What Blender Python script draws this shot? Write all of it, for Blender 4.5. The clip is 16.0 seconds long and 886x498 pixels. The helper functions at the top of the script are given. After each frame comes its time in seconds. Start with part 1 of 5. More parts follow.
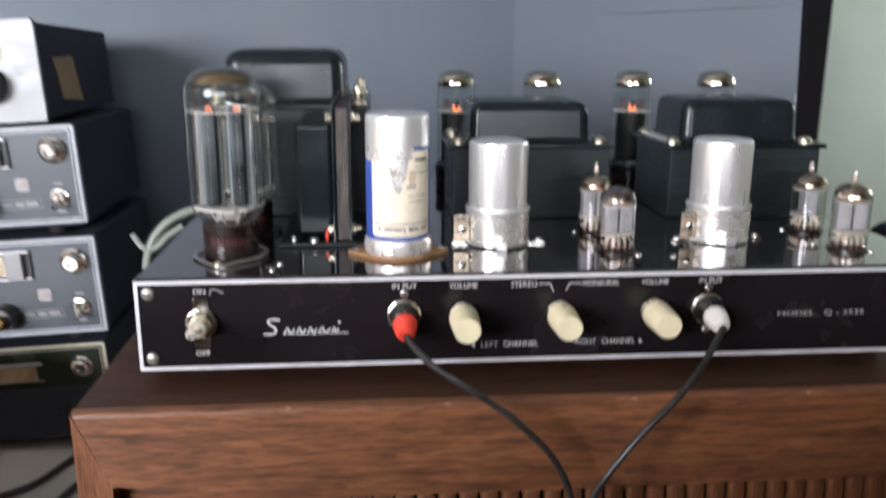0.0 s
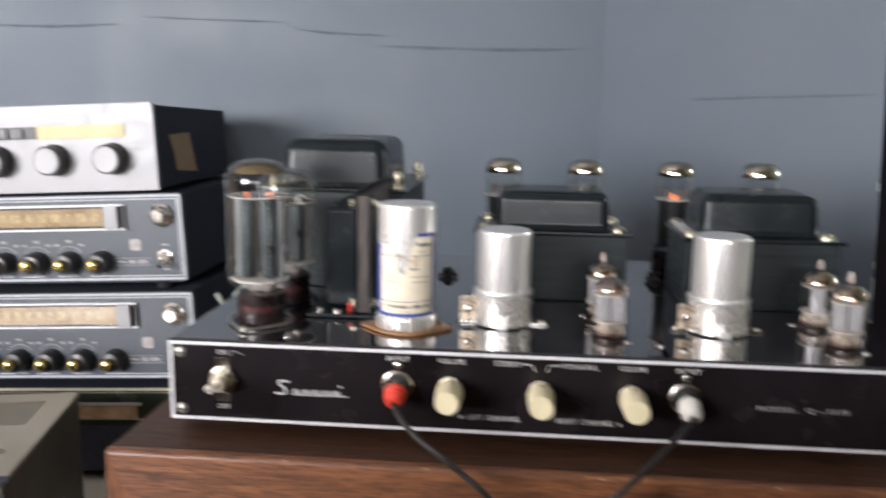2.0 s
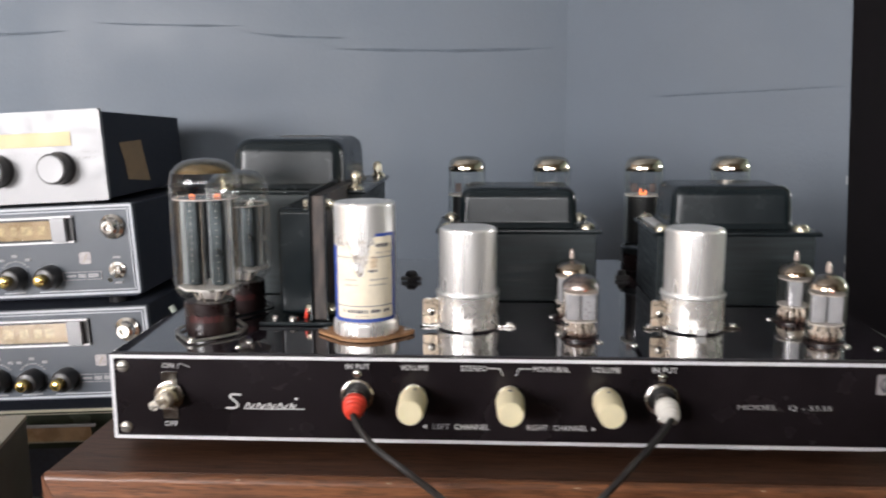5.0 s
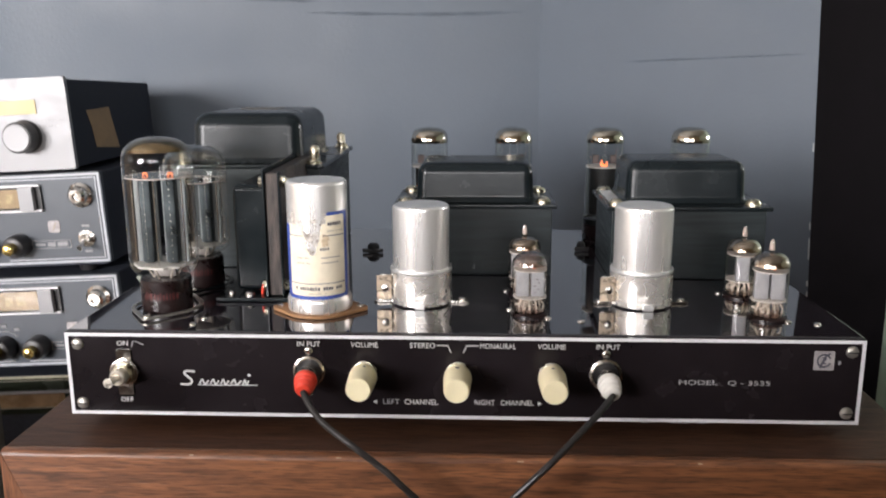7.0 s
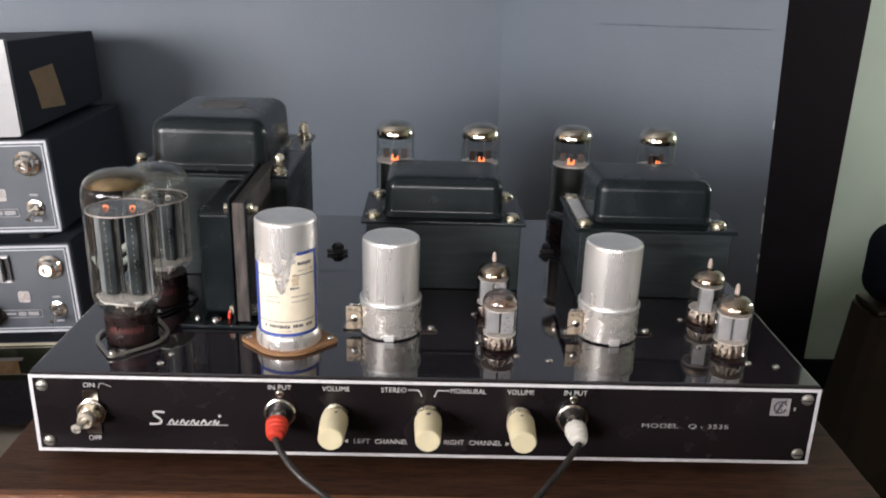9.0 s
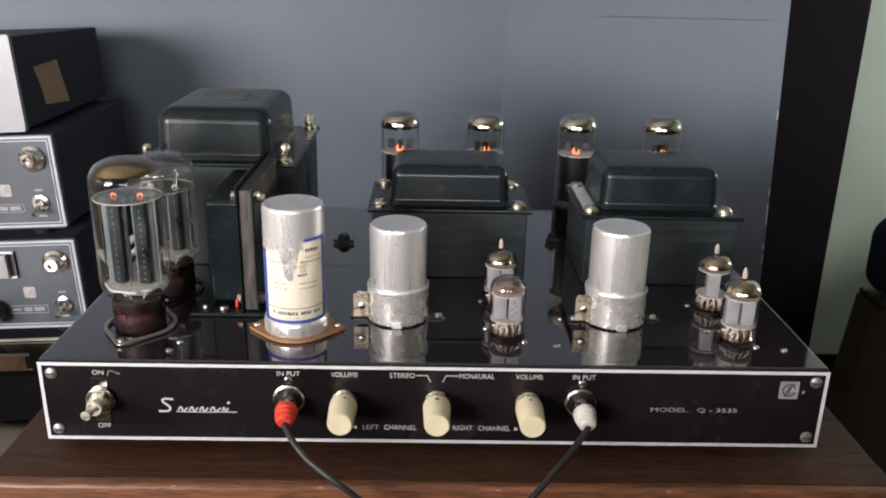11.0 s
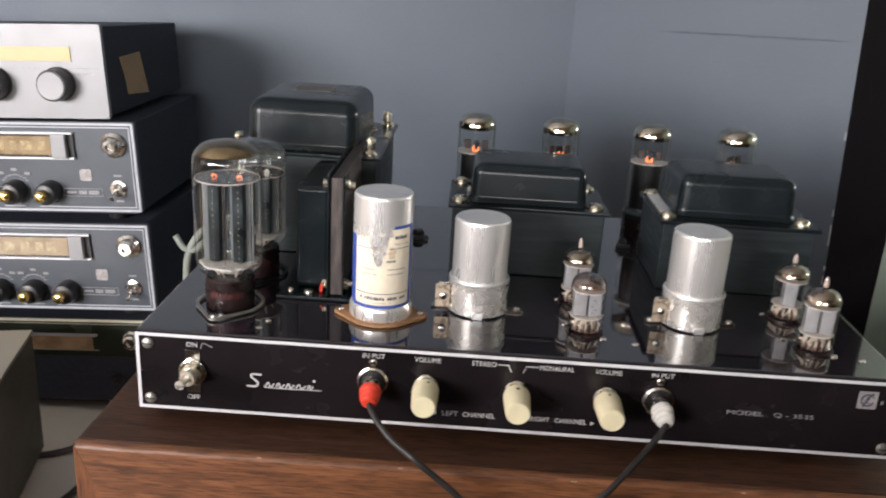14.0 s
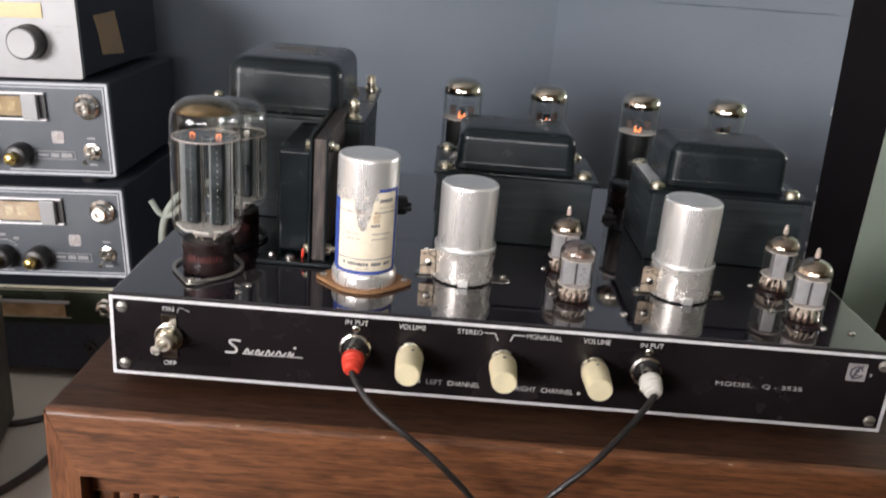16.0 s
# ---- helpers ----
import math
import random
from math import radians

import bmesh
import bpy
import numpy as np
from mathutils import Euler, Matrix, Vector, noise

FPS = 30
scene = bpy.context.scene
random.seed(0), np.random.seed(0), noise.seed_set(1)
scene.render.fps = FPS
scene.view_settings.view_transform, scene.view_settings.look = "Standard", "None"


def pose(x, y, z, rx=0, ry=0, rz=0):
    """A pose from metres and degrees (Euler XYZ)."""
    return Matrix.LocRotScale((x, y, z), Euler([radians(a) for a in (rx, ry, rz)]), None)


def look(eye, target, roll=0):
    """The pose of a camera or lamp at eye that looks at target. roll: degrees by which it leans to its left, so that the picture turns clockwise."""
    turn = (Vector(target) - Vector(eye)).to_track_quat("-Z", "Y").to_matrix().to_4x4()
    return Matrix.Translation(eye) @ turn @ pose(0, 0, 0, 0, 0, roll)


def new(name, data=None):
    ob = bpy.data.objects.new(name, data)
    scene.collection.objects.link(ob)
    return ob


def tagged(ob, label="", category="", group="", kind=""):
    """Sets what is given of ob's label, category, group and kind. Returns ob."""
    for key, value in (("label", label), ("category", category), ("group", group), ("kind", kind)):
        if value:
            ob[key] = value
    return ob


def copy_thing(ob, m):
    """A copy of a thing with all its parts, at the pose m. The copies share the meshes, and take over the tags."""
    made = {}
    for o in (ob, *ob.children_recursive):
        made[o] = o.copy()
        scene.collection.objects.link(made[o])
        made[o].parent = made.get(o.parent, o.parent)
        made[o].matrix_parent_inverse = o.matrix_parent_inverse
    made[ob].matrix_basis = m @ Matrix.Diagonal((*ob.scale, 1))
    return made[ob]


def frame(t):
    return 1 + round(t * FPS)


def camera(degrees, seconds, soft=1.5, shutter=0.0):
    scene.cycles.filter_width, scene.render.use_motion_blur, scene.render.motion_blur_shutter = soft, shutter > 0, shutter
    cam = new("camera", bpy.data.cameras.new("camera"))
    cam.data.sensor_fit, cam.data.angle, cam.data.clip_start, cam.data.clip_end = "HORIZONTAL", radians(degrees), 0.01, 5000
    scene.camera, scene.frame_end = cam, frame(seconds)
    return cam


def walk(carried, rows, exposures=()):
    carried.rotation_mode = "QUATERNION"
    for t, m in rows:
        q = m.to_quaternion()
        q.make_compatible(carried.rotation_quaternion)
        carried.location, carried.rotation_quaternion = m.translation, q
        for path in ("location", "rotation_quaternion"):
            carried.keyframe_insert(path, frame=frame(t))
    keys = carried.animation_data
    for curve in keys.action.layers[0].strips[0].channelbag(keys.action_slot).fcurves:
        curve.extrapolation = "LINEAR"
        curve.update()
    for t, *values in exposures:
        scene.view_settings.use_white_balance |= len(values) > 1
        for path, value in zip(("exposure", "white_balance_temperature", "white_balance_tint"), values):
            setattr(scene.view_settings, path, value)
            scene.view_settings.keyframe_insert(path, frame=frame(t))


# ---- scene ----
cam = camera(55.4, 16.0, soft=1.9, shutter=1.0)
PATH = [
    (0, (-0.09698, -0.42025, 0.93769), (0.06439, 1.51190, 0.44703), 0.220),
    (0.5, (-0.05606, -0.43175, 0.95059), (-0.00094, 1.52675, 0.54905), -0.073),
    (1, (0.00151, -0.42340, 0.96147), (0.04288, 1.53882, 0.57676), 0.169),
    (1.5, (0.00528, -0.43797, 0.95191), (-0.01664, 1.52143, 0.55157), 0.831),
    (2, (-0.01380, -0.46382, 0.95933), (-0.19654, 1.49674, 0.60888), 0.892),
    (2.5, (-0.05099, -0.42939, 0.94815), (-0.26087, 1.53281, 0.62300), 1.248),
    (3, (-0.05382, -0.42949, 0.94391), (-0.25178, 1.52861, 0.58797), 2.088),
    (3.5, (-0.06605, -0.42939, 0.94454), (-0.26299, 1.52732, 0.58053), 2.628),
    (4, (-0.05705, -0.42895, 0.94889), (-0.21353, 1.53156, 0.58569), 1.925),
    (4.5, (-0.03567, -0.43406, 0.94866), (-0.12625, 1.53562, 0.61372), 1.278),
    (5, (-0.01037, -0.43665, 0.94815), (-0.12293, 1.53350, 0.62280), -0.256),
    (5.2, (-0.00224, -0.43795, 0.94750), (-0.10684, 1.53186, 0.61753), -0.788),
    (7.3, (0.01234, -0.43944, 0.97029), (-0.06578, 1.49953, 0.48625), 0.123),
    (7.5, (-0.00016, -0.42455, 0.98587), (-0.08039, 1.48965, 0.41193), 1.523),
    (8, (-0.00640, -0.39477, 1.03929), (-0.02138, 1.49772, 0.39256), 1.784),
    (8.5, (0.00296, -0.40364, 1.04607), (0.05236, 1.48683, 0.39514), 1.897),
    (9, (-0.00228, -0.41434, 1.04070), (0.03513, 1.47119, 0.37485), 1.666),
    (11.5, (-0.00543, -0.41948, 1.03261), (0.03182, 1.46720, 0.37000), 1.104),
    (12, (-0.00362, -0.42243, 1.03229), (0.03706, 1.46578, 0.37427), 1.012),
    (12.5, (-0.00285, -0.42621, 1.02730), (0.02651, 1.46103, 0.36589), 0.915),
    (13, (-0.01795, -0.43812, 1.02440), (-0.03818, 1.45828, 0.38939), 1.889),
    (13.5, (-0.02387, -0.42831, 1.02281), (-0.08701, 1.46315, 0.37598), 1.429),
    (14, (-0.03543, -0.43409, 1.02325), (-0.08244, 1.46212, 0.38907), 3.306),
    (14.5, (-0.03514, -0.43986, 1.02237), (-0.04588, 1.46115, 0.40102), 4.050),
    (15, (-0.03347, -0.43193, 1.02017), (-0.03208, 1.46279, 0.37983), 4.020),
    (15.5, (-0.03971, -0.42913, 1.01811), (-0.02711, 1.46120, 0.36505), 4.280),
    (16, (-0.04027, -0.42349, 1.01264), (-0.02940, 1.45584, 0.32853), 4.656),
]
walk(cam, [(t, look(eye, target, roll)) for t, eye, target, roll in PATH],
     exposures=[(0.0, 0.03, 6060, 9), (0.5, 0.0, 6130, 9), (1.5, 0.05, 6210, 9), (2.5, 0.0, 6400, 9), (5.2, 0.0, 6400, 9), (7.3, 0.05, 6500, 10), (9.2, 0.05, 6500, 10),
                (11.3, 0.0, 6500, 10), (16.0, 0.0, 6500, 10)])

# ---------------- light ----------------
world = bpy.data.worlds.new("sky")
scene.world = world
world.use_nodes = True
wn = world.node_tree.nodes
sky = wn.new("ShaderNodeTexSky")
sky.sky_type, sky.sun_disc = "NISHITA", False
sky.sun_elevation, sky.sun_rotation = radians(35), radians(200)
world.node_tree.links.new(sky.outputs[0], wn["Background"].inputs[0])
wn["Background"].inputs[1].default_value = 0.1


def area_lamp(name, eye, target, sx, sy, watts, colour):
    data = bpy.data.lights.new(name, "AREA")
    data.shape, data.size, data.size_y, data.energy, data.color = "RECTANGLE", sx, sy, watts, colour
    ob = new(name, data)
    ob.matrix_world = look(eye, target)
    return ob


# four unseen windows, all but the left added for fill light: (x or y from, to, z from, to)
WINDOW_LEFT, FILL_WINDOW_MID, FILL_WINDOW_EAST = (-2.20, -0.90, 0.90, 1.55), (-0.55, 0.55, 1.00, 1.27), (0.80, 1.5, 0.86, 1.65)
FILL_WINDOW_WEST = (-1.55, -0.35, 1.05, 1.55)
DAY = (1.0, 0.965, 0.975)


def window_lamp(name, w, watts, side="south"):
    p, q, z0, z1 = w
    c, z = (p + q) / 2, (z0 + z1) / 2
    if side == "south":
        area_lamp(name, (c, -1.835, z), (c, 0, z), q - p - 0.06, z1 - z0 - 0.06, watts, DAY)
    elif side == "west":
        area_lamp(name, (-2.935, c, z), (0, c, z), q - p - 0.06, z1 - z0 - 0.06, watts, DAY)
    else:
        area_lamp(name, (2.6, c, z0 + 0.37), (0, c, z0 + 0.37), q - p + 0.2, 0.12, watts, DAY)


window_lamp("window_daylight_left", WINDOW_LEFT, 117)
# three added fill lamps: for the cans, grazing light from the left, the green wall
window_lamp("fill_lamp_middle", FILL_WINDOW_MID, 17)
window_lamp("fill_lamp_west", FILL_WINDOW_WEST, 3, "west")
window_lamp("fill_lamp_east", FILL_WINDOW_EAST, 44, "east")


# ---------------- materials ----------------
def mat(name, col, rough=0.5, metal=0.0, var=0.12, scale=40.0, bump=0.06, bscale=500.0, rvar=0.1, coat=0.0,
        stretch=(1, 1, 1), col2=None, spec=0.5, stain=0.0):
    m = bpy.data.materials.new(name)
    m.use_nodes = True
    nt = m.node_tree
    n, l = nt.nodes, nt.links
    b = n["Principled BSDF"]
    b.inputs["Metallic"].default_value = metal
    b.inputs["Coat Weight"].default_value = coat
    b.inputs["Coat Roughness"].default_value = 0.03
    b.inputs["Specular IOR Level"].default_value = spec
    tc, mp = n.new("ShaderNodeTexCoord"), n.new("ShaderNodeMapping")
    mp.inputs["Scale"].default_value = stretch
    l.new(tc.outputs["Object"], mp.inputs["Vector"])
    n1, n2 = n.new("ShaderNodeTexNoise"), n.new("ShaderNodeTexNoise")
    n1.inputs["Scale"].default_value, n1.inputs["Detail"].default_value = scale, 5
    n2.inputs["Scale"].default_value, n2.inputs["Detail"].default_value = bscale, 3
    for x in (n1, n2):
        l.new(mp.outputs["Vector"], x.inputs["Vector"])
    ramp = n.new("ShaderNodeValToRGB")
    c2 = col2 or tuple(c * (1 - var) for c in col)
    c3 = tuple(min(1, c * (1 + var)) for c in col)
    ramp.color_ramp.elements[0].position, ramp.color_ramp.elements[1].position = 0.3, 0.7
    ramp.color_ramp.elements[0].color, ramp.color_ramp.elements[1].color = (*c2, 1), (*c3, 1)
    l.new(n1.outputs["Fac"], ramp.inputs["Fac"])
    out = ramp.outputs["Color"]
    if stain:
        n3 = n.new("ShaderNodeTexNoise")
        n3.inputs["Scale"].default_value, n3.inputs["Detail"].default_value = scale * 0.22, 6
        l.new(tc.outputs["Object"], n3.inputs["Vector"])
        r3 = n.new("ShaderNodeMapRange")
        r3.inputs[1].default_value, r3.inputs[2].default_value = 0.45, 0.75
        r3.inputs[3].default_value, r3.inputs[4].default_value = 1.0, 1.0 - stain
        l.new(n3.outputs["Fac"], r3.inputs[0])
        mx = n.new("ShaderNodeMix")
        mx.data_type, mx.blend_type = "RGBA", "MULTIPLY"
        mx.inputs["Factor"].default_value = 1.0
        l.new(out, mx.inputs["A"])
        l.new(r3.outputs[0], mx.inputs["B"])
        out = mx.outputs["Result"]
    l.new(out, b.inputs["Base Color"])
    mr = n.new("ShaderNodeMapRange")
    mr.inputs[1].default_value, mr.inputs[2].default_value = 0.3, 0.7
    mr.inputs[3].default_value, mr.inputs[4].default_value = max(0.02, rough - rvar), min(1, rough + rvar)
    l.new(n1.outputs["Fac"], mr.inputs[0])
    l.new(mr.outputs[0], b.inputs["Roughness"])
    if bump:
        bp = n.new("ShaderNodeBump")
        bp.inputs["Strength"].default_value, bp.inputs["Distance"].default_value = bump, 0.002
        l.new(n2.outputs["Fac"], bp.inputs["Height"])
        l.new(bp.outputs["Normal"], b.inputs["Normal"])
    return m


def wood(name, dark, light, grain=1.0, rough=0.42, upright=False, relief=0.3, spec=0.5, coat=0.0):
    """Walnut with the grain along x, or along z."""
    m = bpy.data.materials.new(name)
    m.use_nodes = True
    n, l = m.node_tree.nodes, m.node_tree.links
    b = n["Principled BSDF"]
    b.inputs["Specular IOR Level"].default_value = spec
    b.inputs["Coat Weight"].default_value, b.inputs["Coat Roughness"].default_value = coat, 0.42
    tc, mp, mp2 = n.new("ShaderNodeTexCoord"), n.new("ShaderNodeMapping"), n.new("ShaderNodeMapping")
    mp.inputs["Scale"].default_value = (100 * grain, 100 * grain, 9 * grain) if upright else (9 * grain, 100 * grain, 100 * grain)
    mp2.inputs["Scale"].default_value = (400 * grain, 400 * grain, 30 * grain) if upright else (30 * grain, 400 * grain, 400 * grain)
    a, c, d = n.new("ShaderNodeTexNoise"), n.new("ShaderNodeTexNoise"), n.new("ShaderNodeTexNoise")
    a.inputs["Scale"].default_value, a.inputs["Detail"].default_value, a.inputs["Distortion"].default_value = 1, 6, 0.6
    c.inputs["Scale"].default_value, c.inputs["Detail"].default_value = 1, 2
    d.inputs["Scale"].default_value = 9
    l.new(tc.outputs["Object"], mp.inputs["Vector"])
    l.new(tc.outputs["Object"], mp2.inputs["Vector"])
    l.new(mp.outputs["Vector"], a.inputs["Vector"])
    l.new(mp2.outputs["Vector"], c.inputs["Vector"])
    l.new(tc.outputs["Object"], d.inputs["Vector"])
    r = n.new("ShaderNodeValToRGB")
    e = r.color_ramp.elements
    e[0].position, e[0].color = 0.3, (*dark, 1)
    e[1].position, e[1].color = 0.72, (*light, 1)
    k = e.new(0.5)
    k.color = (*[0.55 * x + 0.45 * y for x, y in zip(dark, light)], 1)
    l.new(a.outputs["Fac"], r.inputs["Fac"])
    pore = n.new("ShaderNodeMapRange")
    pore.inputs[1].default_value, pore.inputs[2].default_value = 0.38, 0.50
    pore.inputs[3].default_value, pore.inputs[4].default_value = 0.55, 1.0
    l.new(c.outputs["Fac"], pore.inputs[0])
    mx = n.new("ShaderNodeMix")
    mx.data_type, mx.blend_type = "RGBA", "MULTIPLY"
    mx.inputs["Factor"].default_value = 1
    l.new(r.outputs["Color"], mx.inputs["A"])
    l.new(pore.outputs[0], mx.inputs["B"])
    l.new(mx.outputs["Result"], b.inputs["Base Color"])
    rr = n.new("ShaderNodeMapRange")
    rr.inputs[3].default_value, rr.inputs[4].default_value = rough - 0.08, rough + 0.12
    l.new(d.outputs["Fac"], rr.inputs[0])
    l.new(rr.outputs[0], b.inputs["Roughness"])
    bp = n.new("ShaderNodeBump")
    bp.inputs["Strength"].default_value, bp.inputs["Distance"].default_value = relief, 0.0006
    l.new(c.outputs["Fac"], bp.inputs["Height"])
    l.new(bp.outputs["Normal"], b.inputs["Normal"])
    return m


def glass(name, tint, rough=0.02, boost=1.0):
    """Thin blown glass: clear, with a gloss that grows towards the rim."""
    m = bpy.data.materials.new(name)
    m.use_nodes = True
    n, l = m.node_tree.nodes, m.node_tree.links
    n.remove(n["Principled BSDF"])
    tr, gl, lw, pw, ma, mx = (n.new("ShaderNodeBsdfTransparent"), n.new("ShaderNodeBsdfGlossy"), n.new("ShaderNodeLayerWeight"),
                              n.new("ShaderNodeMath"), n.new("ShaderNodeMath"), n.new("ShaderNodeMixShader"))
    tr.inputs["Color"].default_value = (*tint, 1)
    gl.inputs["Roughness"].default_value = rough
    lw.inputs["Blend"].default_value = 0.5
    pw.operation, ma.operation = "POWER", "MULTIPLY_ADD"
    pw.inputs[1].default_value, ma.inputs[1].default_value, ma.inputs[2].default_value = 3.2, 0.9, 0.06 * boost
    l.new(lw.outputs["Facing"], pw.inputs[0])
    l.new(pw.outputs[0], ma.inputs[0])
    l.new(ma.outputs[0], mx.inputs[0])
    l.new(tr.outputs[0], mx.inputs[1])
    l.new(gl.outputs[0], mx.inputs[2])
    l.new(mx.outputs[0], n["Material Output"].inputs["Surface"])
    return m


def glow(name, col, strength):
    m = bpy.data.materials.new(name)
    m.use_nodes = True
    b = m.node_tree.nodes["Principled BSDF"]
    b.inputs["Base Color"].default_value = (*col, 1)
    b.inputs["Emission Color"].default_value = (*col, 1)
    b.inputs["Emission Strength"].default_value = strength
    return m


GREY_WALL = mat("grey wall paint", (0.091, 0.112, 0.140), 0.55, var=0.05, scale=9, bump=0.12, bscale=240, rvar=0.06, stain=0.13)
CREASE = mat("crease in grey paint", (0.082, 0.100, 0.124), 0.7, var=0.2, scale=60)
CHIP = mat("chipped plaster edge", (0.42, 0.43, 0.44), 0.8, var=0.4, scale=160, bump=0.3)
WOOD_CHIP = mat("bare chipped wood", (0.50, 0.36, 0.25), 0.7, var=0.3, scale=300, bump=0.2)
GREEN_WALL = mat("pale green wall paint", (0.55, 0.635, 0.53), 0.6, var=0.04, scale=6, bump=0.1, bscale=200)
CEILING_PAINT = mat("old ceiling paint", (0.42, 0.41, 0.40), 0.7, var=0.05, scale=5, bump=0.05)
WHITE_PAINT = mat("white paint", (0.78, 0.77, 0.74), 0.6, var=0.03, scale=5, bump=0.05)
WARM_WALL = mat("warm plaster", (0.52, 0.39, 0.28), 0.7, var=0.06, scale=5)
DARK_DOOR = mat("black door paint", (0.012, 0.0095, 0.0115), 0.7, spec=0.10, var=0.2, scale=14, bump=0.08)
PARTITION = mat("unseen partition brown", (0.085, 0.048, 0.027), 0.55, var=0.2, scale=12, bump=0.08)
FLOOR_DARK = mat("dark floor carpet", (0.055, 0.044, 0.040), 0.9, var=0.3, scale=120, bump=0.4)
WALNUT = wood("walnut veneer", (0.115, 0.042, 0.018), (0.345, 0.135, 0.056), grain=2.6, rough=0.45, relief=0.5, spec=0.5, coat=0.5)
WALNUT_UP = wood("upright walnut veneer", (0.145, 0.053, 0.023), (0.300, 0.117, 0.050), grain=2.2, rough=0.40, upright=True, relief=0.5, spec=0.5, coat=0.5)
# same walnut as the front, coloured darker for the amplifier's shade and reflection
WALNUT_SHADED_TOP = wood("walnut top with shade in its colour", (0.055, 0.026, 0.016), (0.105, 0.050, 0.029), grain=2.0, rough=0.42, spec=0.18)
CHASSIS = mat("black chassis enamel", (0.017, 0.0135, 0.018), 0.05, var=0.2, scale=30, bump=0.004, bscale=120, rvar=0.02, coat=1.0, spec=0.6)
CHASSIS.node_tree.nodes["Principled BSDF"].inputs["Coat IOR"].default_value = 1.54
PANEL = mat("black panel enamel", (0.013, 0.010, 0.0115), 0.24, spec=0.32, var=0.3, scale=22, bump=0.015, bscale=300, rvar=0.06)
BELL = mat("black bell enamel", (0.0080, 0.0115, 0.0132), 0.24, spec=0.31, var=0.15, scale=40, bump=0.03, bscale=300, rvar=0.05)
CORE = mat("black transformer core", (0.0185, 0.0245, 0.0265), 0.45, spec=0.3, var=0.35, scale=30, stretch=(1, 1, 14), bump=0.1)
RUSTY = mat("rusty laminations", (0.060, 0.047, 0.040), 0.62, var=0.6, scale=95, stretch=(3, 0.6, 0.5), bump=0.5, bscale=420, col2=(0.014, 0.012, 0.012), stain=0.5)
SILVER_LINE = mat("silver border paint", (0.72, 0.71, 0.73), 0.45, var=0.06, scale=120, bump=0.03)
PRINT = mat("white print", (0.62, 0.61, 0.60), 0.6, var=0.12, scale=900, bump=0)
PRINT_WORN = mat("worn grey print", (0.27, 0.265, 0.27), 0.6, var=0.5, scale=700, bump=0)
ALU = mat("dull aluminium", (0.97, 0.945, 0.915), 0.28, metal=0.74, var=0.03, scale=110, bump=0.012, bscale=240, rvar=0.025, stretch=(1, 1, 0.12), stain=0.02)
ALU_TOP = mat("brushed aluminium top", (0.92, 0.91, 0.89), 0.42, metal=0.85, var=0.06, scale=90, bump=0.06, bscale=900)
STEEL = mat("bright plated steel", (0.72, 0.69, 0.64), 0.2, metal=1, var=0.15, scale=180, bump=0.03)
NICKEL = mat("yellowed nickel", (0.80, 0.74, 0.58), 0.27, metal=1, var=0.18, scale=160, bump=0.03)
BRASS = mat("brass cap", (0.86, 0.66, 0.25), 0.18, metal=1, var=0.1, scale=160, bump=0.02)
CHROME = mat("worn chrome", (0.80, 0.75, 0.66), 0.33, metal=0.65, var=0.15, scale=160, bump=0.03)
LABEL_DIM = mat("darkened label", (0.11, 0.10, 0.09), 0.6, var=0.3, scale=300, bump=0.05)
PRINT_FAINT = mat("faint grey print", (0.42, 0.41, 0.41), 0.6, var=0.5, scale=700, bump=0)
IVORY = mat("ivory plastic knob", (0.93, 0.83, 0.55), 0.38, var=0.05, scale=90, bump=0.03)
RED_RUBBER = mat("red rubber", (0.80, 0.065, 0.035), 0.5, var=0.12, scale=120, bump=0.05)
WHITE_RUBBER = mat("white rubber", (0.80, 0.77, 0.71), 0.45, var=0.05, scale=120, bump=0.05)
CABLE = mat("black cable rubber", (0.030, 0.027, 0.026), 0.38, var=0.3, scale=150, bump=0.05)
CORD = mat("grey green cord", (0.24, 0.265, 0.23), 0.5, var=0.1, scale=120, bump=0.05)
WAFER = mat("brown fibre wafer", (0.30, 0.155, 0.07), 0.6, var=0.2, scale=200, bump=0.08)
PAPER = mat("aged cream paper", (0.80, 0.71, 0.55), 0.7, var=0.08, scale=120, bump=0.05, stain=0.1)
STAIN = mat("brown paper stain", (0.60, 0.47, 0.32), 0.75, var=0.25, scale=300, bump=0.05)
PAPER_TORN = mat("torn paper fibre", (0.52, 0.49, 0.45), 0.85, var=0.35, scale=260, bump=0.3, bscale=900, col2=(0.24, 0.20, 0.17))
PAPER_BLUE = mat("blue label border", (0.040, 0.080, 0.33), 0.55, var=0.12, scale=160)
INK = mat("dark ink", (0.06, 0.06, 0.08), 0.7, var=0.3, scale=900, bump=0)
INK_BLUE = mat("dark blue ruled line", (0.03, 0.04, 0.10), 0.7, var=0.2, scale=900, bump=0)
INK_PALE = mat("faded ink", (0.33, 0.29, 0.25), 0.7, var=0.2, scale=900, bump=0)
INK_GREY = mat("grey stamped print", (0.20, 0.19, 0.20), 0.6, var=0.3, scale=900, bump=0)
INK_RED = mat("dark red print", (0.075, 0.014, 0.013), 0.6, var=0.3, scale=600, bump=0)
BAKELITE = mat("black brown bakelite", (0.013, 0.006, 0.006), 0.3, var=0.3, scale=90, bump=0.03)
BLACK_PLASTIC = mat("black plastic", (0.020, 0.019, 0.020), 0.4, var=0.2, scale=90, bump=0.05)
GREY_BUTTON = mat("grey button plastic", (0.13, 0.135, 0.14), 0.5, var=0.1, scale=90, bump=0.02)
